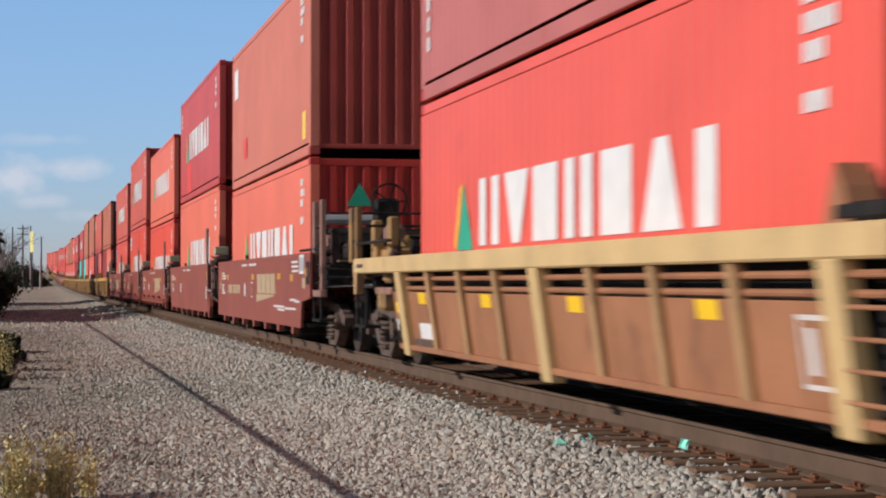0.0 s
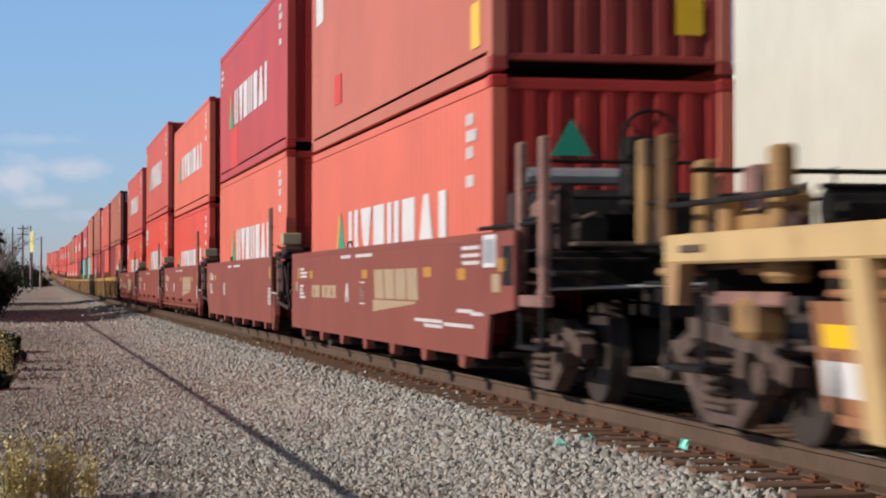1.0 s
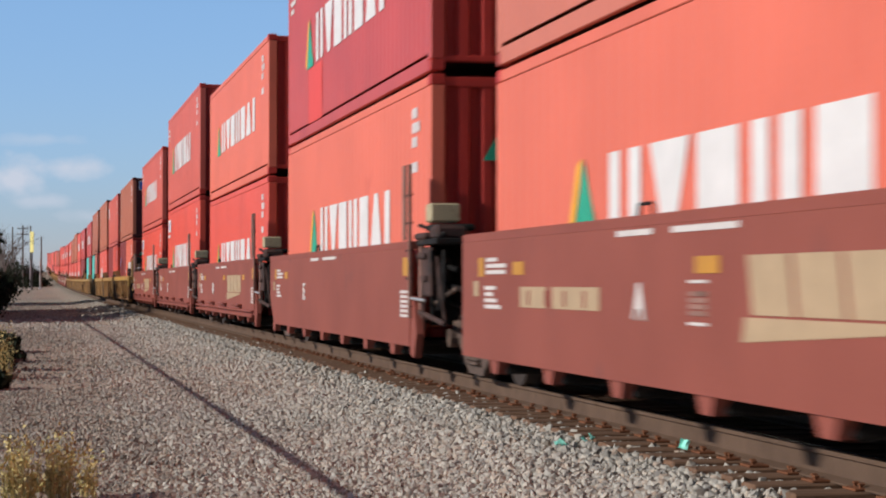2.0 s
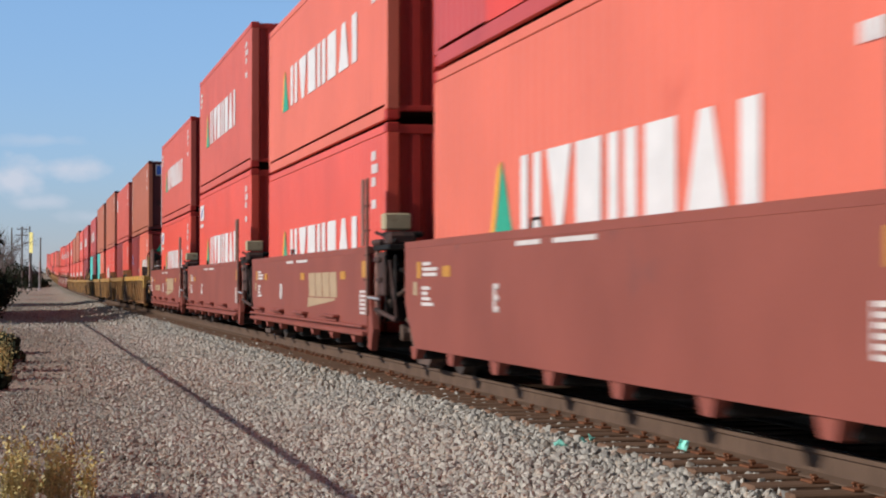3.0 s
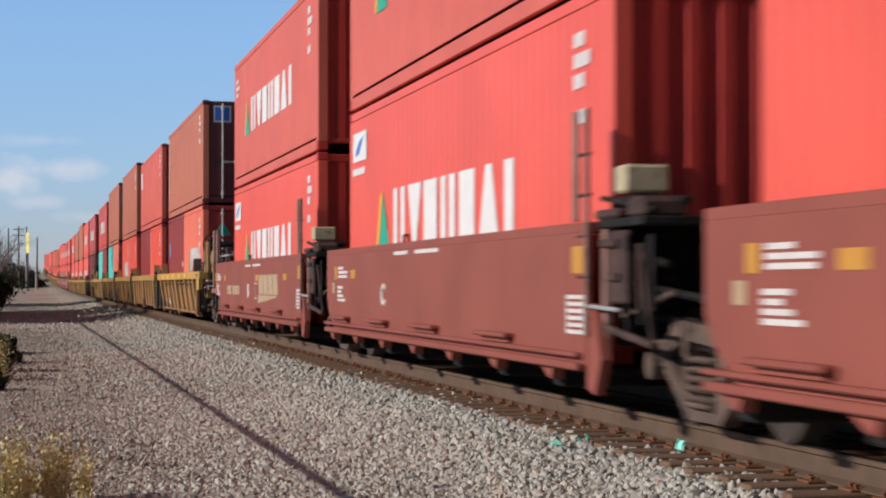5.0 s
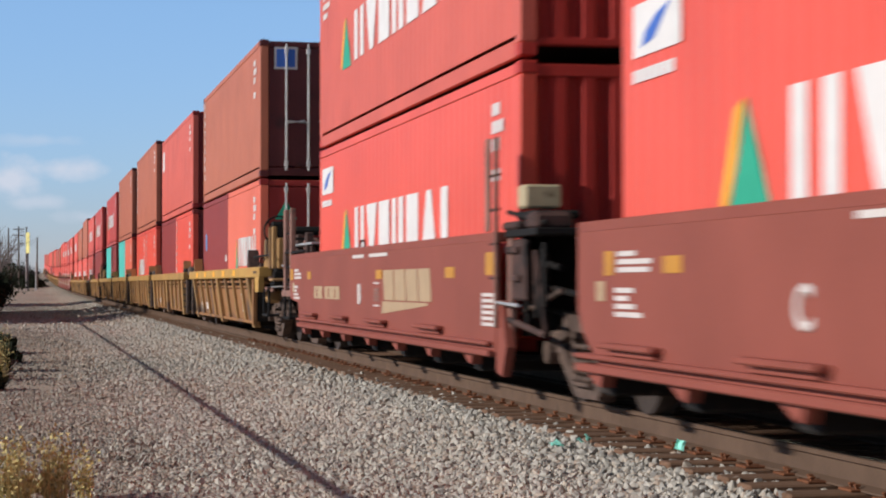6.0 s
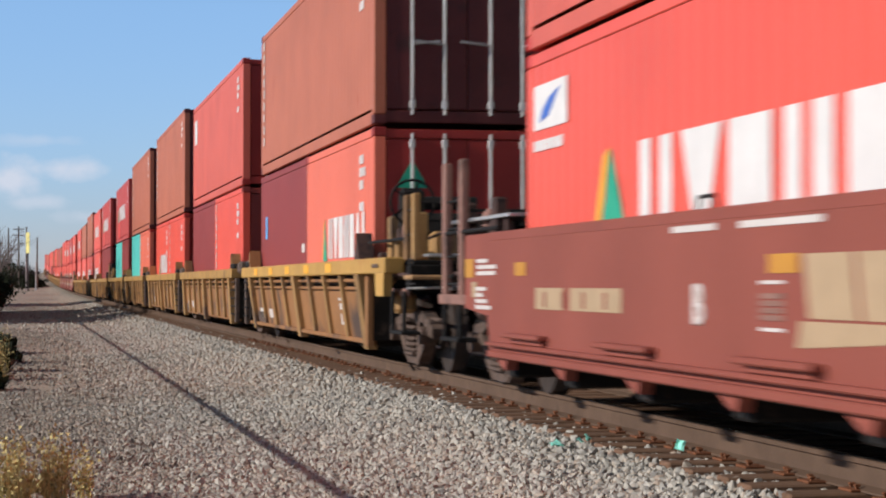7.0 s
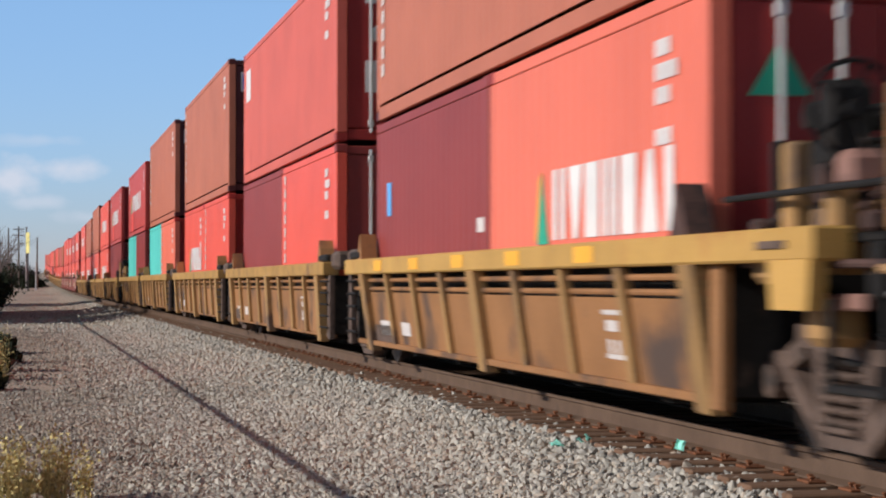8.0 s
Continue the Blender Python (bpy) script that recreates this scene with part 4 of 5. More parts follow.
def yellow_unit(y0, near_coupler=False, far_coupler=False, turning=True, paint=YELLOW, panel=YELLOWDIRTY, rib=RIBTAN):
    """A well unit with a heavy top sill, upright ribs, rods and panels. y0: middle of the well along the train."""
    c = thing("well_car", (0, 0, 0), "dirty yellow well car unit with ribbed sides", "railway wagon", "well cars of the train")
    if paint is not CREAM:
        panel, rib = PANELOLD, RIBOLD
    n, fr = (-8.5 if near_coupler else -6.8), (9.0 if far_coupler else 6.75)
    box("top_sill", (-1.52, n, 1.12), (-1.28, fr, 1.305), paint, c, 0.015)
    box("top_sill", (1.52, n, 1.12), (1.28, fr, 1.305), paint, c, 0.015)
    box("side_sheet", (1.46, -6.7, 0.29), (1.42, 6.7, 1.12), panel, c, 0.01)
    ys = [(-6.45 if near_coupler else -6.02) + 1.51 * k for k in range(9)]
    tilt = 0.06 if paint is OCHRE else 0.13                                   # the side leans in by this much, top to bottom
    lean_in = lambda z: tilt * (1.125 - z) / 0.9
    slope = math.degrees(math.atan(tilt / 0.9))

    def on_panel(name, yy, z, w, h, mat, label=""):
        part(name, ("panel_mark", w, h), lambda bm: add_box(bm, (-0.002, -w / 2, 0), (0.002, w / 2, h)), mat, c, (-1.432 + lean_in(z), yy, z), label, pose(0, 0, 0, 0, -slope, 0))

    def rib_mesh(bm, hw, low, deep):
        """An upright with worn edges, leaning inwards."""
        for v in bmesh.ops.create_cube(bm, size=1.0)["verts"]:
            z = low if v.co.z < 0 else 1.125
            v.co = Vector(((0 if v.co.x < 0 else deep) + lean_in(z), -hw if v.co.y < 0 else hw, z))
        bmesh.ops.bevel(bm, geom=bm.edges[:], offset=0.012, segments=1, affect="EDGES")
    for k, yy in enumerate(ys):
        wide = k % 4 == 0
        hw, low, deep = (0.14, 0.19, 0.13) if wide else (0.062, 0.30, 0.09)
        part("rib", ("rib", hw, low, deep, tilt), lambda bm: rib_mesh(bm, hw, low, deep), paint if wide and paint is CREAM else rib, c, (-1.515 if wide else -1.49, yy, 0))
        width = 1.5 if k < 8 else (fr - 6.1 if not far_coupler else 0.82)
        if k < 8 or not near_coupler:
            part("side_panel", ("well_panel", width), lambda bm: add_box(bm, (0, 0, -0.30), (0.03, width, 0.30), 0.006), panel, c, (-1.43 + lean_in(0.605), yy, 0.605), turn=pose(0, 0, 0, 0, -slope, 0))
        if paint is CREAM and k in (1, 3, 5, 7):
            on_panel("reflector", yy + 0.62, 0.775, 0.40, 0.125, REFLECT)
        if k == (0 if paint is CREAM else 1):
            for a, z, w, h in ((0.45, 0.42, 0.5, 0.03), (0.45, 0.80, 0.5, 0.03), (0.68, 0.42, 0.03, 0.4), (0.22, 0.42, 0.03, 0.4), (0.52, 0.5, 0.12, 0.26)) if paint is CREAM else ((0.45, 0.78, 0.42, 0.035), (0.45, 0.46, 0.42, 0.035), (0.56, 0.5, 0.09, 0.10), (0.36, 0.5, 0.09, 0.10), (0.46, 0.66, 0.28, 0.08)):
                on_panel("stencil_frame", yy + a, z, w, h, STENCIL)
        if k == 7:
            on_panel("code_plate", yy + 0.62, 0.40, 0.66, 0.17, WHITE if paint is CREAM else STENCIL, "white stencilled data panel")
            on_panel("grey_skirt", yy + 0.75, 0.315, 1.2, 0.075 if paint is CREAM else 0.20, TRUCKSTEEL, "bare grey patch")
        if k == 6 and paint is not CREAM:
            on_panel("code_plate", yy + 0.9, 0.42, 0.5, 0.15, STENCIL, "pale stencilled data panel")
        if k == 8 and paint is CREAM:
            on_panel("code_plate", yy + 0.50, 0.40, 0.54, 0.19, WHITE, "white stencilled data panel")
            on_panel("reflector", yy + 0.50, 0.66, 0.40, 0.125, REFLECT)
    for k in range(5 if paint is YELLOW else 0):
        poly("reflector", [(0, 0), (-0.5, 0), (-0.5, 0.12), (0, 0.12)], 0.004, LOGOORANGE, c, (-1.524, 4.6 - 2.15 * k, 1.155))
    for z in (1.045, 0.945):
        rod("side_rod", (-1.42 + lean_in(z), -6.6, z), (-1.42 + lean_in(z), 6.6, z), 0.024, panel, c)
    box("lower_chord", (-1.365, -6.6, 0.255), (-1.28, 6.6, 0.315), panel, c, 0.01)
    box("well_floor", (-1.28, -6.6, 0.31), (1.38, 6.6, 0.36), GREASESHADE, c)
    # Thin black sheet added to make the gaps under the sill read as shade.
    box("inner_wall", (-1.262, -6.6, 0.36), (-1.25, 6.6, 1.12), GREASESHADE, c, 0.0)
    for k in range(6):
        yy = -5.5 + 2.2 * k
        box("cross_rib", (-1.27, yy, 0.2), (1.36, yy + 0.2, 0.31), GREASESHADE, c, 0.02)
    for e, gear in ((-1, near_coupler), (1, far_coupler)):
        box("bulkhead", (-1.36, e * 6.62, 0.30), (1.36, e * 6.70, 1.12), GREASESHADE, c, 0.01)
        if not (gear and paint is CREAM):
            box("corner_plate", (-1.44, e * 6.74, 0.24), (-1.36, e * 6.92, 1.12), panel if gear else TRUCKSTEEL, c, 0.01)
        for k in range(0 if gear else 5):
            rod("ladder_rung", (-1.46, e * 6.2, 0.4 + 0.16 * k), (-1.46, e * 6.9, 0.4 + 0.16 * k), 0.014, panel if paint is CREAM else GREASESHADE, c)
        if gear:
            tip = abs(n if e < 0 else fr)
            wing = 0.62 if e < 0 else 0.30
            poly("end_gusset", [(e * (tip - 0.02), 1.13), (e * (tip - wing), 1.13), (e * (tip - wing + 0.05), 0.86), (e * (tip - 0.06), 0.86)], 0.10, paint if e < 0 else rib, c, (-1.518, 0, 0))
            box("sill_handle", (-1.535, e * (tip - 0.75), 1.19), (-1.52, e * (tip - 0.35), 1.235), TRUCKSTEEL, c, 0.006)
            if e < 0:
                poly("stop_bracket", [(-6.0, 1.30), (-6.34, 1.30), (-6.24, 1.52), (-6.14, 1.64)], 0.2, GRIMEBROWN, c, (-1.45, 0, 0))
                brake_wheel(c, (-1.12, -8.15, 1.95))
                box("brake_housing", (-1.25, -8.08, 1.62), (-0.95, -7.92, 2.12), GREASESHADE, c, 0.05)
            end_gear(c, e * 6.95, e, paint)
            truck(c, -7.85 if e < 0 else 9.2, turning)
        else:
            poly("stop_bracket", [(e * 5.85, 1.30), (e * 6.2, 1.30), (e * 6.1, 1.5), (e * 6.0, 1.62)], 0.2, panel, c, (-1.45, 0, 0))
            box("stop_rail", (-1.46, e * 6.0, 1.315), (-1.26, e * 6.74, 1.41), GREASESHADE, c, 0.02)
            box("joint_bracket", (-1.4, e * 6.78, 1.2), (-0.9, e * 7.3, 1.45), TRUCKSTEEL, c, 0.05)
    if not near_coupler:
        truck(c, -7.8, turning)
        box("joint_casting", (-0.5, -8.6, 0.7), (0.5, -6.7, 1.05), GREASESHADE, c, 0.06)
    ROLLING.append((c, y0, 0.0))
    return c


FLOOR = 0.40
H8, H9, L40, L20 = 2.591, 2.896, 12.192, 6.058


def stack(y0, low, up, h_low=H8, h_up=H8, low_letters=None, up_letters=None):
    """Two layers in a well whose middle is y0: low is one long box or two short ones, each (label, side, end, style, near end)."""
    if len(low) == 1:
        lab, a, b, st, ne = low[0]
        ROLLING.append((container("shipping_container", (0, 0, 0), L40, h_low, a, b, lab, st, ne, low_letters), y0, FLOOR))
    else:
        for (lab, a, b, st, ne), dy in zip(low, (-3.067, 3.067)):
            ROLLING.append((container("shipping_container", (0, 0, 0), L20, h_low, a, b, lab, st, ne), y0 + dy, FLOOR))
    if up:
        lab, a, b, st, ne = up
        ROLLING.append((container("shipping_container", (0, 0, 0), L40, h_up, a, b, lab, st, ne, up_letters), y0, FLOOR + h_low + 0.04))


L_RED = "bright red steel container with white lettering and green emblem"
L_SAL = "sun-faded red steel container with pale markings"
L_CRI = "crimson steel container with white lettering"
L_RUS = "rust-brown steel container with small white codes"
L_MAR = "maroon steel container in the well"
L_TEA = "teal steel container in the well"
L_DOR = "rust-red container with shade-darkened maroon doors and galvanised rods"
hy = lambda side=RED, lab=L_RED, st="lettered", ne="ribbed": (lab, side, ENDREDSHADE, st, ne)

yellow_unit(15.4, far_coupler=True, paint=CREAM)
stack(15.4, [hy()], hy(DULLRED, L_SAL, "coded"), low_letters=(3.15, -3.6, 0.65))
brown_unit(36.6, "A", False, near_coupler=True)
stack(36.6, [hy(SALMON)], (L_SAL, FADED, ENDFADEDSHADE, "square", "ribbed"), H8, H9, (2.42, -4.05, 0.62))
brown_unit(51.9, "E", False, logo=False)
stack(51.9, [hy(SALMON)], hy(CRIMSON, L_CRI), H9, H9, (2.25, -3.6, 0.66), (2.75, -3.2, 0.74))
brown_unit(67.0, "D", True)
stack(67.0, [hy()], hy(SALMON), low_letters=(3.0, -3.85, 0.64, 0.09), up_letters=(3.0, -3.85, 0.66))
brown_unit(82.2, "C", True, logo=False)
stack(82.2, [hy(RED, L_RED, "flagged")], hy(WORNRED, L_CRI), H9, H9, None, (3.0, -2.95, 0.78))
brown_unit(97.45, "B", True, far_coupler=True)
stack(97.45, [hy(RED, L_RED, "flagged")], hy(WORNRED, L_CRI))
yellow_unit(117.4, near_coupler=True)
stack(117.4, [(L_SAL, SALMON, DOORREDSHADE, "lettered", "doors"), (L_MAR, MAROON, MAROON, "labelled", "ribbed")], (L_DOR, RUST, DARKREDSHADE, "coded", "doors"))
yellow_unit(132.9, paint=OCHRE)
stack(132.9, [(L_RED, RED, MAROON, "coded", "doors"), (L_MAR, MAROON, MAROON, "plain", "ribbed")], (L_RED, WORNRED, DOORREDSHADE, "square", "doors"))
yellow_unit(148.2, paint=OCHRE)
stack(148.2, [hy(RED, L_RED, "coded"), hy(RED, L_RED, "lettered")], (L_RUS, RUST, DARKREDSHADE, "coded", "doors"), H8, H9)
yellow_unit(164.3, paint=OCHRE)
stack(164.3, [hy(SALMON, L_SAL, "coded"), (L_TEA, TEAL, TEAL, "plain", "ribbed")], (L_RUS, RUST, DARKREDSHADE, "coded", "doors"), H8, H9)
yellow_unit(179.6, far_coupler=True, paint=OCHRE)
stack(179.6, [(L_MAR, MAROON, MAROON, "plain", "ribbed"), (L_TEA, TEAL, TEAL, "plain", "ribbed")], hy(CRIMSON, L_CRI), H8, H8)
FAR = random.Random(11)
yy, k = 199.0, 0
while yy < 640:
    i = k % 5
    ((lambda y, **a: yellow_unit(y, paint=OCHRE, **a)) if (k // 5) % 3 != 1 else lambda y, **a: brown_unit(y, "ABCDE"[i], True, **a))(yy, near_coupler=i == 0, far_coupler=i == 4, turning=False)
    pick = FAR.random()
    if k in (2, 3) or pick < 0.12:
        top = (L_RUS, RUST, DARKREDSHADE, "coded", "ribbed")
    else:
        top = hy(*((CRIMSON, L_CRI) if pick < 0.5 else (RED, L_RED)))
    low = [(L_MAR, MAROON, MAROON, "plain", "ribbed")] if k == 0 or pick > 0.93 else [hy()]
    if yy > 330:
        top, low = (*top[:3], "plain", "ribbed"), [(*p[:3], "plain" if k % 2 else p[3], "ribbed") for p in low]
    stack(yy, low, top, H8, H9 if pick > 0.6 else H8)
    yy += 20.2 if i == 4 else 15.2
    k += 1
# ---- trackside ----
def leaf_cloud(bm, rng, centre, radii, count, size):
    """Many small leaves in clumps, thinning outward, with gaps."""
    clumps = [Vector([rng.gauss(0, 0.42) for _ in range(3)]) for _ in range(max(6, count // 60))]
    for _ in range(count):
        k = rng.choice(clumps)
        p = Vector([centre[i] + radii[i] * (k[i] + rng.gauss(0, 0.17)) for i in range(3)])
        n = Vector([rng.uniform(-1, 1) for _ in range(3)]).normalized()
        t = n.orthogonal().normalized() * size * rng.uniform(0.5, 1.2)
        b = n.cross(t) * 0.55
        bm.faces.new([bm.verts.new(p - t), bm.verts.new(p + b), bm.verts.new(p + t), bm.verts.new(p - b)])


def limbs(bm, rng, base, tip, r, depth, spread):
    """A tapered stem that forks."""
    base, tip = Vector(base), Vector(tip)
    d = tip - base
    q = bmesh.ops.create_cone(bm, cap_ends=False, segments=6 if depth > 1 else 4, radius1=r, radius2=r * 0.6, depth=d.length)
    bmesh.ops.transform(bm, matrix=Matrix.Translation((base + tip) / 2) @ d.to_track_quat("Z", "Y").to_matrix().to_4x4(), verts=q["verts"])
    if depth:
        for _ in range(3):
            w = (d.normalized() + Vector([rng.uniform(-spread, spread) for _ in range(3)])).normalized() * d.length * rng.uniform(0.55, 0.8)
            s = base + d * rng.uniform(0.6, 1.0)
            limbs(bm, rng, s, s + w, r * 0.5, depth - 1, spread)


def mesh_part(name, make, mat, parent, label=""):
    bm = bmesh.new()
    make(bm)
    me = bpy.data.meshes.new(name)
    bm.to_mesh(me)
    bm.free()
    me.materials.append(mat)
    ob = new(name, me)
    ob.parent = parent
    if label:
        tagged(ob, label)
    return ob


def bush(x, y, r, h, seed, label, leaves=3600, leaf=0):
    rng = random.Random(seed)
    t = thing("bush", (x, y, ground_z(x) + rise(y) - 0.03), label, "bush", "bushes along the track")
    mesh_part("stem", lambda bm: [limbs(bm, rng, (0, 0, 0), (rng.uniform(-.4, .4), rng.uniform(-.4, .4), h * 0.45), 0.06, 2, 0.6) for _ in range(3)], TWIG, t)
    mesh_part("crown", lambda bm: leaf_cloud(bm, rng, (0, 0, h * 0.5), (r, r * 1.4, h * 0.55), leaves, leaf or 0.075 + 0.03 * r), LEAFSHADE, t)


def bare_tree(x, y, h, seed):
    rng = random.Random(seed)
    t = thing("tree", (x, y, ground_z(x) + rise(y) - 0.05), "bare grey leafless tree in the distance", "tree", "trees along the track")
    mesh_part("trunk", lambda bm: limbs(bm, rng, (0, 0, 0), (0, 0, h * 0.4), h * 0.018, 1, 0.5), TWIG, t)
    mesh_part("crown", lambda bm: [limbs(bm, rng, (0, 0, h * 0.32), (rng.uniform(-.25, .25) * h, rng.uniform(-.25, .25) * h, h * rng.uniform(0.5, 0.68)), h * 0.009, 3, 0.55) for _ in range(6)], TWIG, t)


for i, (x, y, r, h) in enumerate(((-8.45, 116, 1.3, 1.7), (-9.1, 126, 1.6, 1.9), (-9.0, 145, 2.2, 2.4), (-9.0, 180, 2.2, 2.6), (-9.4, 230, 2.4, 3.0), (-6.16, 33.5, 0.34, 0.40), (-6.14, 30.5, 0.28, 0.36), (-6.10, 27.6, 0.20, 0.28), (-6.2, 37.0, 0.4, 0.42), (-7.35, 86, 1.0, 1.9), (-7.75, 96, 1.2, 2.0), (-6.4, 42.0, 0.5, 0.5))):
    bush(x, y, r, h, 20 + i, "dark green leafy bush beside the gravel path")
for i, (x, y, r, h) in enumerate(((-11.6, 98, 2.6, 5.2), (-11.6, 90, 2.6, 5.4), (-11.4, 105, 2.4, 5.2), (-11.8, 82, 2.6, 5.2), (-11.8, 76, 2.2, 4.8), (-13.4, 133, 2.4, 8.4), (-13.2, 139, 2.4, 7.6))):
    bush(x, y, r, h, 120 + i, "tall dense dark shrub that shades the path", 8000, 0.26)
for i, (x, y, r, h) in enumerate(((-9.5, 345, 3.0, 5.0), (-7.5, 352, 2.6, 4.0), (-12, 360, 3.5, 6.0), (-5.5, 380, 2.4, 3.6), (-4.7, 330, 1.2, 1.5), (-3.7, 336, 1.2, 1.5), (-6.6, 326, 1.2, 1.6), (-15, 352, 3.5, 6.0))):
    bush(x, y, r, h, 80 + i, "dark distant bush beyond the crossing")
for i, (x, y, h) in enumerate(((-8.3, 205, 7.4), (-9.0, 222, 7.8), (-7.6, 240, 5.6), (-11.5, 330, 9.5), (-14, 350, 10), (-12.4, 372, 9), (-9.6, 345, 6.5), (-15.5, 315, 9))):
    bare_tree(x, y, h, 40 + i)


def weed_clump(x, y, r, h, n, seed, label):
    """Upright dry stems with small leaves."""
    rng = random.Random(seed)

    def make(bm):
        for _ in range(n):
            a, d = rng.uniform(0, 6.28), r * math.sqrt(rng.random())
            b = Vector((d * math.cos(a), d * math.sin(a), 0))
            tip = b + Vector((rng.uniform(-.12, .12) * h, rng.uniform(-.12, .12) * h, h * rng.uniform(0.45, 1.0)))
            side = Vector((rng.uniform(-1, 1), rng.uniform(-1, 1), 0)).normalized() * 0.004
            bm.faces.new([bm.verts.new(b - side), bm.verts.new(b + side), bm.verts.new(tip)])
            for _ in range(9):
                p = b.lerp(tip, rng.uniform(0.2, 1.0)) + Vector([rng.uniform(-.03, .03) for _ in range(3)])
                t = Vector([rng.uniform(-1, 1), rng.uniform(-1, 1), rng.uniform(0, 1)]).normalized() * rng.uniform(0.01, 0.028)
                o = t.orthogonal() * 0.4
                bm.faces.new([bm.verts.new(p - o), bm.verts.new(p + t * 1.4), bm.verts.new(p + o)])
    t = thing("weed", (x, y, ground_z(x) - 0.02), label, "weed", "weeds beside the path")
    mesh_part("foliage", make, WEED, t)


for i, (x, y, r, h, n) in enumerate(((-5.55, 13.25, 0.11, 0.54, 90), (-5.28, 13.3, 0.085, 0.52, 80), (-5.10, 13.5, 0.06, 0.40, 26), (-5.43, 13.9, 0.07, 0.16, 20), (-5.88, 29.6, 0.10, 0.85, 26), (-5.93, 31.5, 0.10, 0.9, 20))):
    weed_clump(x, y, r, h, n, 60 + i, "dry yellow-green weed growing in the gravel")


def pole(x, y, h, arms, seed):
    t = thing("utility_pole", (x, y, ground_z(x) + rise(y) - 0.05), "grey timber utility pole with cross arms", "utility pole", "utility poles")
    mesh_part("shaft", lambda bm: bmesh.ops.create_cone(bm, cap_ends=True, segments=10, radius1=0.17, radius2=0.11, depth=h, matrix=Matrix.Translation((0, 0, h / 2))), WOODPOLE, t)
    for k in range(arms):
        box("cross_arm", (-0.8, -0.16, h - 0.5 - 0.9 * k), (0.8, -0.06, h - 0.38 - 0.9 * k), WOODPOLE, t, 0.01)
        for xx in (-0.7, -0.3, 0.3, 0.7):
            rod("insulator", (xx, -0.11, h - 0.38 - 0.9 * k), (xx, -0.11, h - 0.2 - 0.9 * k), 0.05, GALV, t)
    return t


pole(-7.0, 300, 9.6, 2, 1)
pole(-8.6, 310, 9.6, 0, 2)
pole(-5.9, 330, 10.2, 0, 3)
pole(-4.2, 320, 8.2, 0, 4)

road = box("road", (-30, 296, ground_z(-5) + rise(298) - 0.2), (-1.7, 303, ground_z(-5) + rise(298) + 0.03), ASPHALT, None, 0.01)
tagged(road, "pale concrete road crossing the tracks", "road", kind="structure")


def crossing_signal(x, y, banner):
    t = thing("crossing_signal", (x, y, ground_z(x) + rise(y)), "level crossing signal mast with dark lamp hoods", "signal")
    rod("mast", (0, 0, -0.05), (0, 0, 4.2), 0.06, GALV, t)
    box("base", (-0.2, -0.2, -0.05), (0.2, 0.2, 0.35), GALV, t, 0.03)
    for s in (-1, 1):
        rod("lamp_hood", (s * 0.4, -0.1, 2.6), (s * 0.4, 0.12, 2.6), 0.22, TRIM, t)
    rod("lamp_arm", (-0.4, 0, 2.6), (0.4, 0, 2.6), 0.03, TRIM, t)
    return t


crossing_signal(-5.9, 292, True)
crossing_signal(-4.5, 294, False)
sign = thing("banner_pole", (-5.62, 288, ground_z(-5.6) + rise(288)), "black pole with a tall yellow banner", "sign")
sign.rotation_euler = (0, 0, radians(-38))
rod("pole", (0, 0, -0.05), (0, 0, 8.3), 0.09, TRIM, sign)
box("banner", (-0.3, -0.12, 5.4), (0.35, -0.06, 8.4), YELLOWSIGN, sign, 0.02, "tall yellow banner")

# Overhead cable on poles beside the path; its shadow runs along the gravel.
CABLE_H = 2.5
lean = -sun_to.x / sun_to.z
cable = thing("overhead_cable", (0, 0, 0), "thick black overhead cable along the track", "cable")


def cable_at(y):
    """The cable hangs so that its shadow lies along the gravel path."""
    foot = -3.33 - 0.0042 * (y - 13.0)
    return Vector((foot - lean * (CABLE_H + 0.45), y, CABLE_H))


def cable_mesh(bm):
    pts = [cable_at(-30 + 4 * k) for k in range(43)]
    for a, b in zip(pts, pts[1:]):
        add_rod(bm, a, b, 0.026, 6)


mesh_part("cable_run", cable_mesh, TRIM, cable)
for y in (-28, 81, 136):
    pole(cable_at(y).x - 0.2, y, 8.6, 0, 9)

# Scraps of pale green plastic by the rail.
for i, (x, y, s) in enumerate(((-0.93, 13.3, 0.036), (-1.27, 14.45, 0.034), (-1.36, 14.35, 0.024), (-1.60, 14.15, 0.042))):
    def scrap(bm, s=s, i=i):
        g = bmesh.ops.create_grid(bm, x_segments=4, y_segments=4, size=s)
        for v in g["verts"]:
            v.co.z += 1.1 * s * noise.noise(v.co * 22 + Vector((i, 0, 0)))
        bmesh.ops.solidify(bm, geom=bm.faces[:], thickness=0.004)
    ob = thing("plastic_scrap", (x, y, ground_z(x) + (0.09 if i == 0 else 0.055)), "crumpled pale green plastic scrap on the ballast", "litter")
    p = mesh_part("sheet", scrap, MINT, ob)
    p.rotation_euler = (radians(68 if i == 0 else 35), radians(14), radians(-35 + 50 * i))

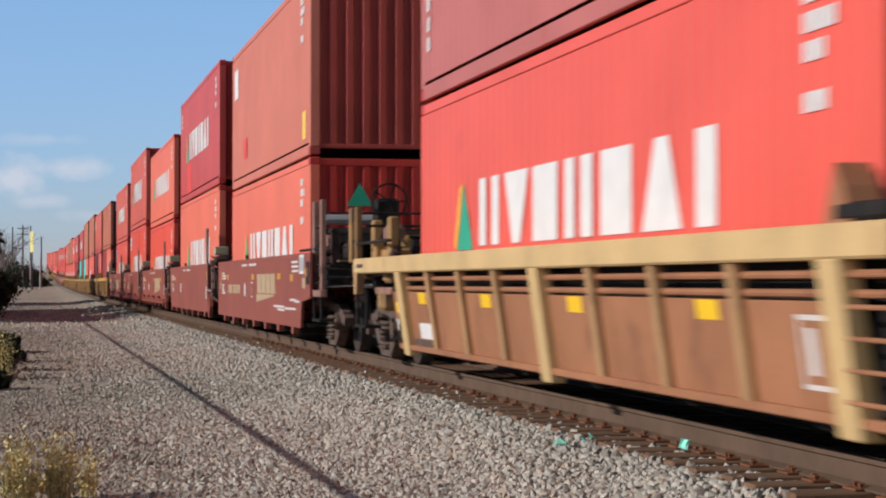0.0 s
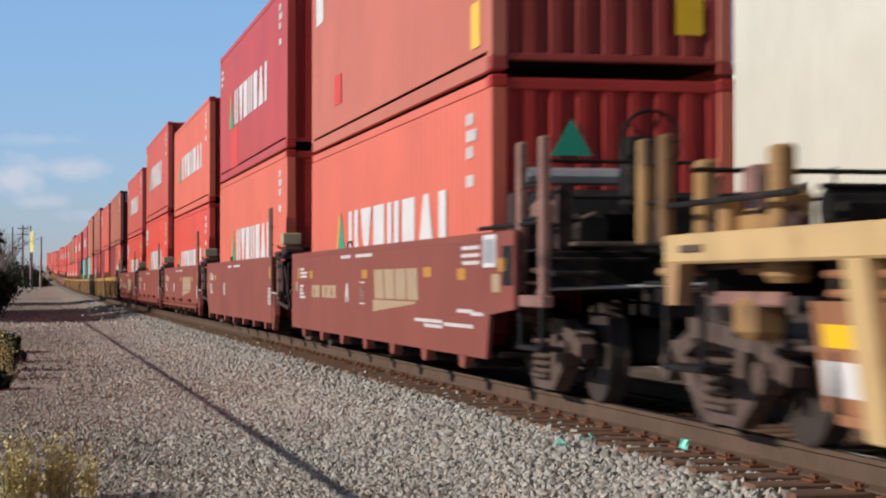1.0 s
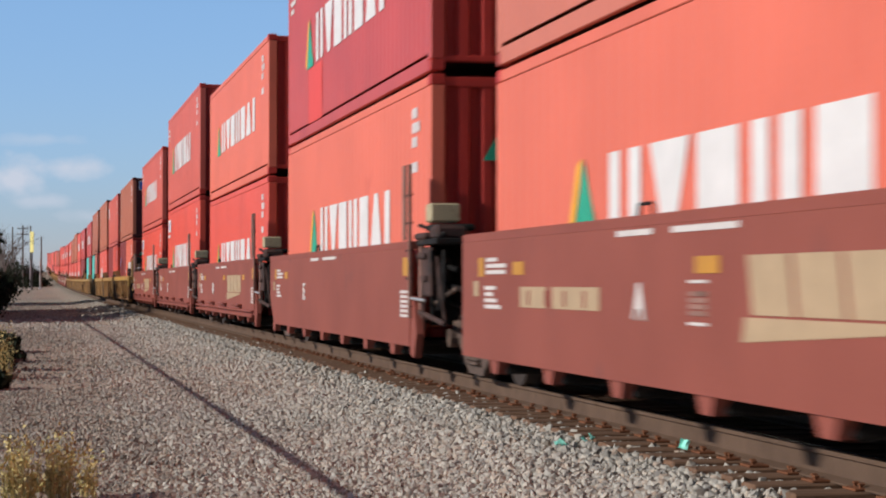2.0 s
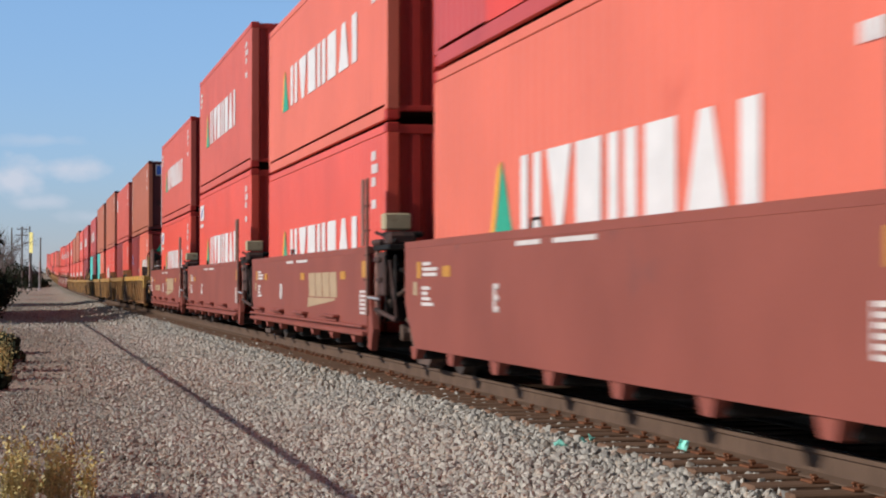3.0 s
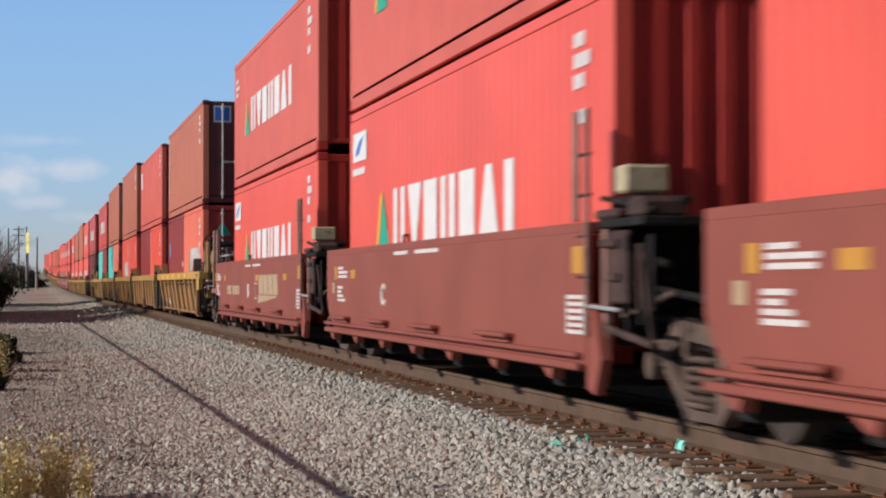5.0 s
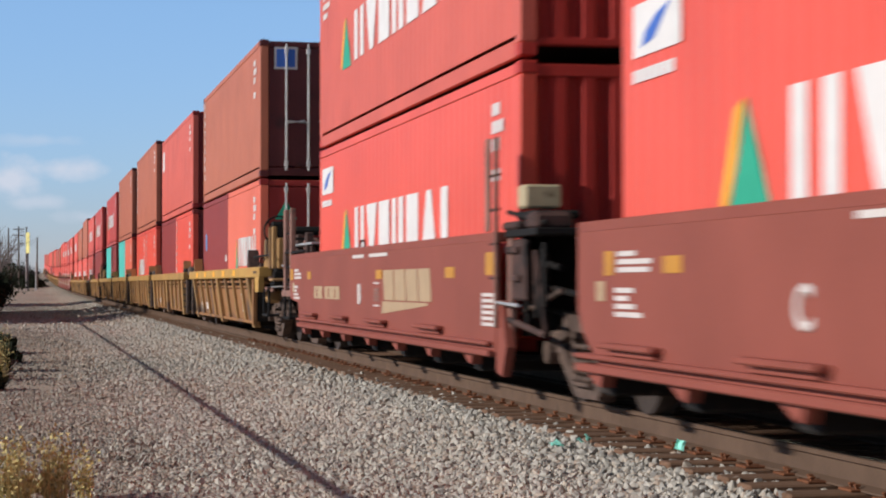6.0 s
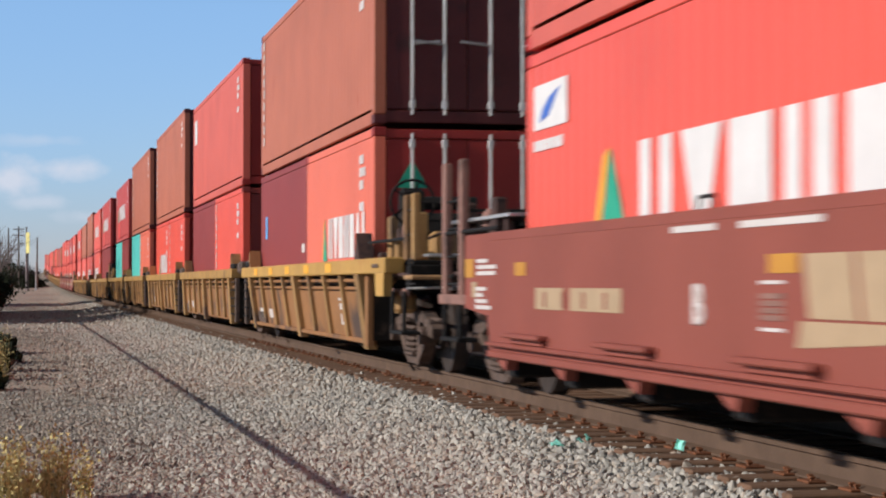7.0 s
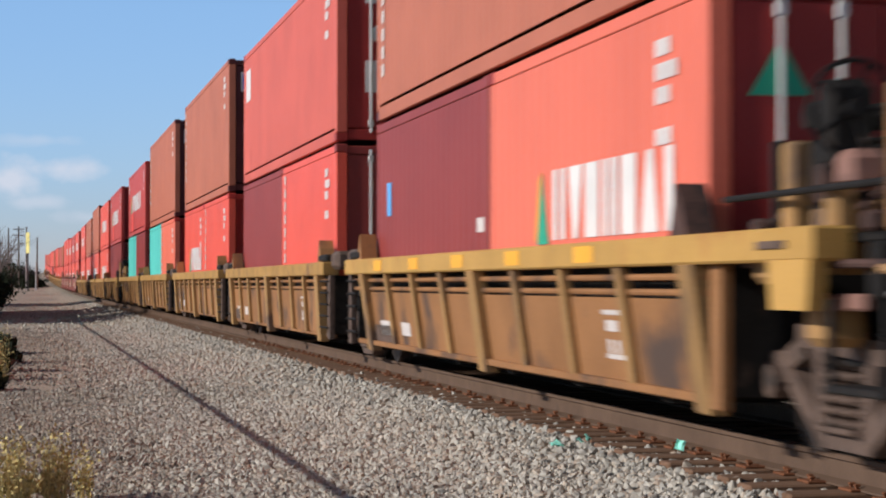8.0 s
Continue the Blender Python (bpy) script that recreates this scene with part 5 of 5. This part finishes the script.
# ---- across the tracks ----
brick = thing("brick_building", (0, 0, 0), "dark red brick building with flat roof beyond the tracks", "building")
BX, BY, BH = 9.0, 62.0, 7.9
box("wall", (BX, BY, -0.5), (BX + 26, BY + 0.4, BH), BRICK, brick, 0.01)
box("wall", (BX, BY + 0.4, -0.5), (BX + 0.4, BY + 18, BH), BRICK, brick, 0.01)
box("roof", (BX - 0.15, BY - 0.15, BH), (BX + 26, BY + 18, BH + 0.25), TRIM, brick, 0.02)
box("cornice", (BX - 0.1, BY - 0.12, BH - 1.3), (BX + 26, BY + 0.0, BH - 1.1), BRICK, brick, 0.02)
for fx in (2.6, 5.85, 9.1, 12.4):
    for fz in (1.9, 3.2, 4.5, 5.8):
        win = box("window", (BX + fx, BY - 0.05, fz), (BX + fx + 0.95, BY + 0.05, fz + 0.62), GALV, brick, 0.01, "grey framed window")
        for px_ in (0, 1):
            box("pane", (-0.42 + 0.43 * px_, -0.065, -0.26), (-0.01 + 0.43 * px_, -0.055, 0.26), GLASS, win, 0.0)
for fx, h in ((7.55, 0.5), (7.8, 0.55), (8.05, 0.95), (8.3, 0.85), (7.2, 0.3)):
    rod("roof_vent", (BX + fx, BY + 1, BH + 0.2), (BX + fx, BY + 1, BH + 0.2 + h), 0.09, GALV, brick)
white = thing("white_building", (0, 0, 0), "cream white metal-sided building beyond the tracks", "building")
WX, WY = 8.55, 38.0
box("wall", (WX, WY - 34, -0.5), (WX + 0.25, WY, 8.6), WHITEWALL, white, 0.01)
box("wall", (WX + 0.25, WY - 0.25, -0.5), (WX + 14, WY, 8.6), WHITEWALL, white, 0.01)
box("roof", (WX - 0.1, WY - 34, 8.6), (WX + 14, WY + 0.1, 8.8), TRIM, white, 0.02)

def street_lamp(x, y, h):
    t = thing("street_lamp", (x, y, ground_z(x)), "black post lamp with opal globe", "street lamp", "street lamps")
    rod("post", (0, 0, -0.05), (0, 0, h), 0.045, TRIM, t)
    part("globe", ("globe",), lambda bm: bmesh.ops.create_uvsphere(bm, u_segments=14, v_segments=10, radius=0.16), LAMPGLASS, t, (0, 0, h + 0.1))
    part("cap", ("cap",), lambda bm: bmesh.ops.create_cone(bm, cap_ends=True, segments=12, radius1=0.16, radius2=0.03, depth=0.22), TRIM, t, (0, 0, h + 0.32))


street_lamp(-5.47 + 16.1, 47.8, 5.05)
street_lamp(-5.47 + 16.65, 47.8, 5.15)

# ---- movement ----
SPEED = 12.426


def motions():
    times = [0, 1, 2, 3, 4, 5, 6, 7, 8]
    for ob, y0, z in ROLLING:
        rows = []
        for t in times:
            y = y0 - SPEED * t
            slope = math.degrees(math.atan(4.0e-5 * max(0.0, min(y, 620.0) - 130.0)))
            rows.append((t, pose(0, y, z + rise(y), slope, 0, 0)))
        walk(ob, rows)
    turn = math.degrees(SPEED / 0.42)
    for w, at, a0 in WHEELS:
        walk(w, [(k / 30, pose(*at, a0 + turn * k / 30, 0, 0)) for k in range(241)])


motions()
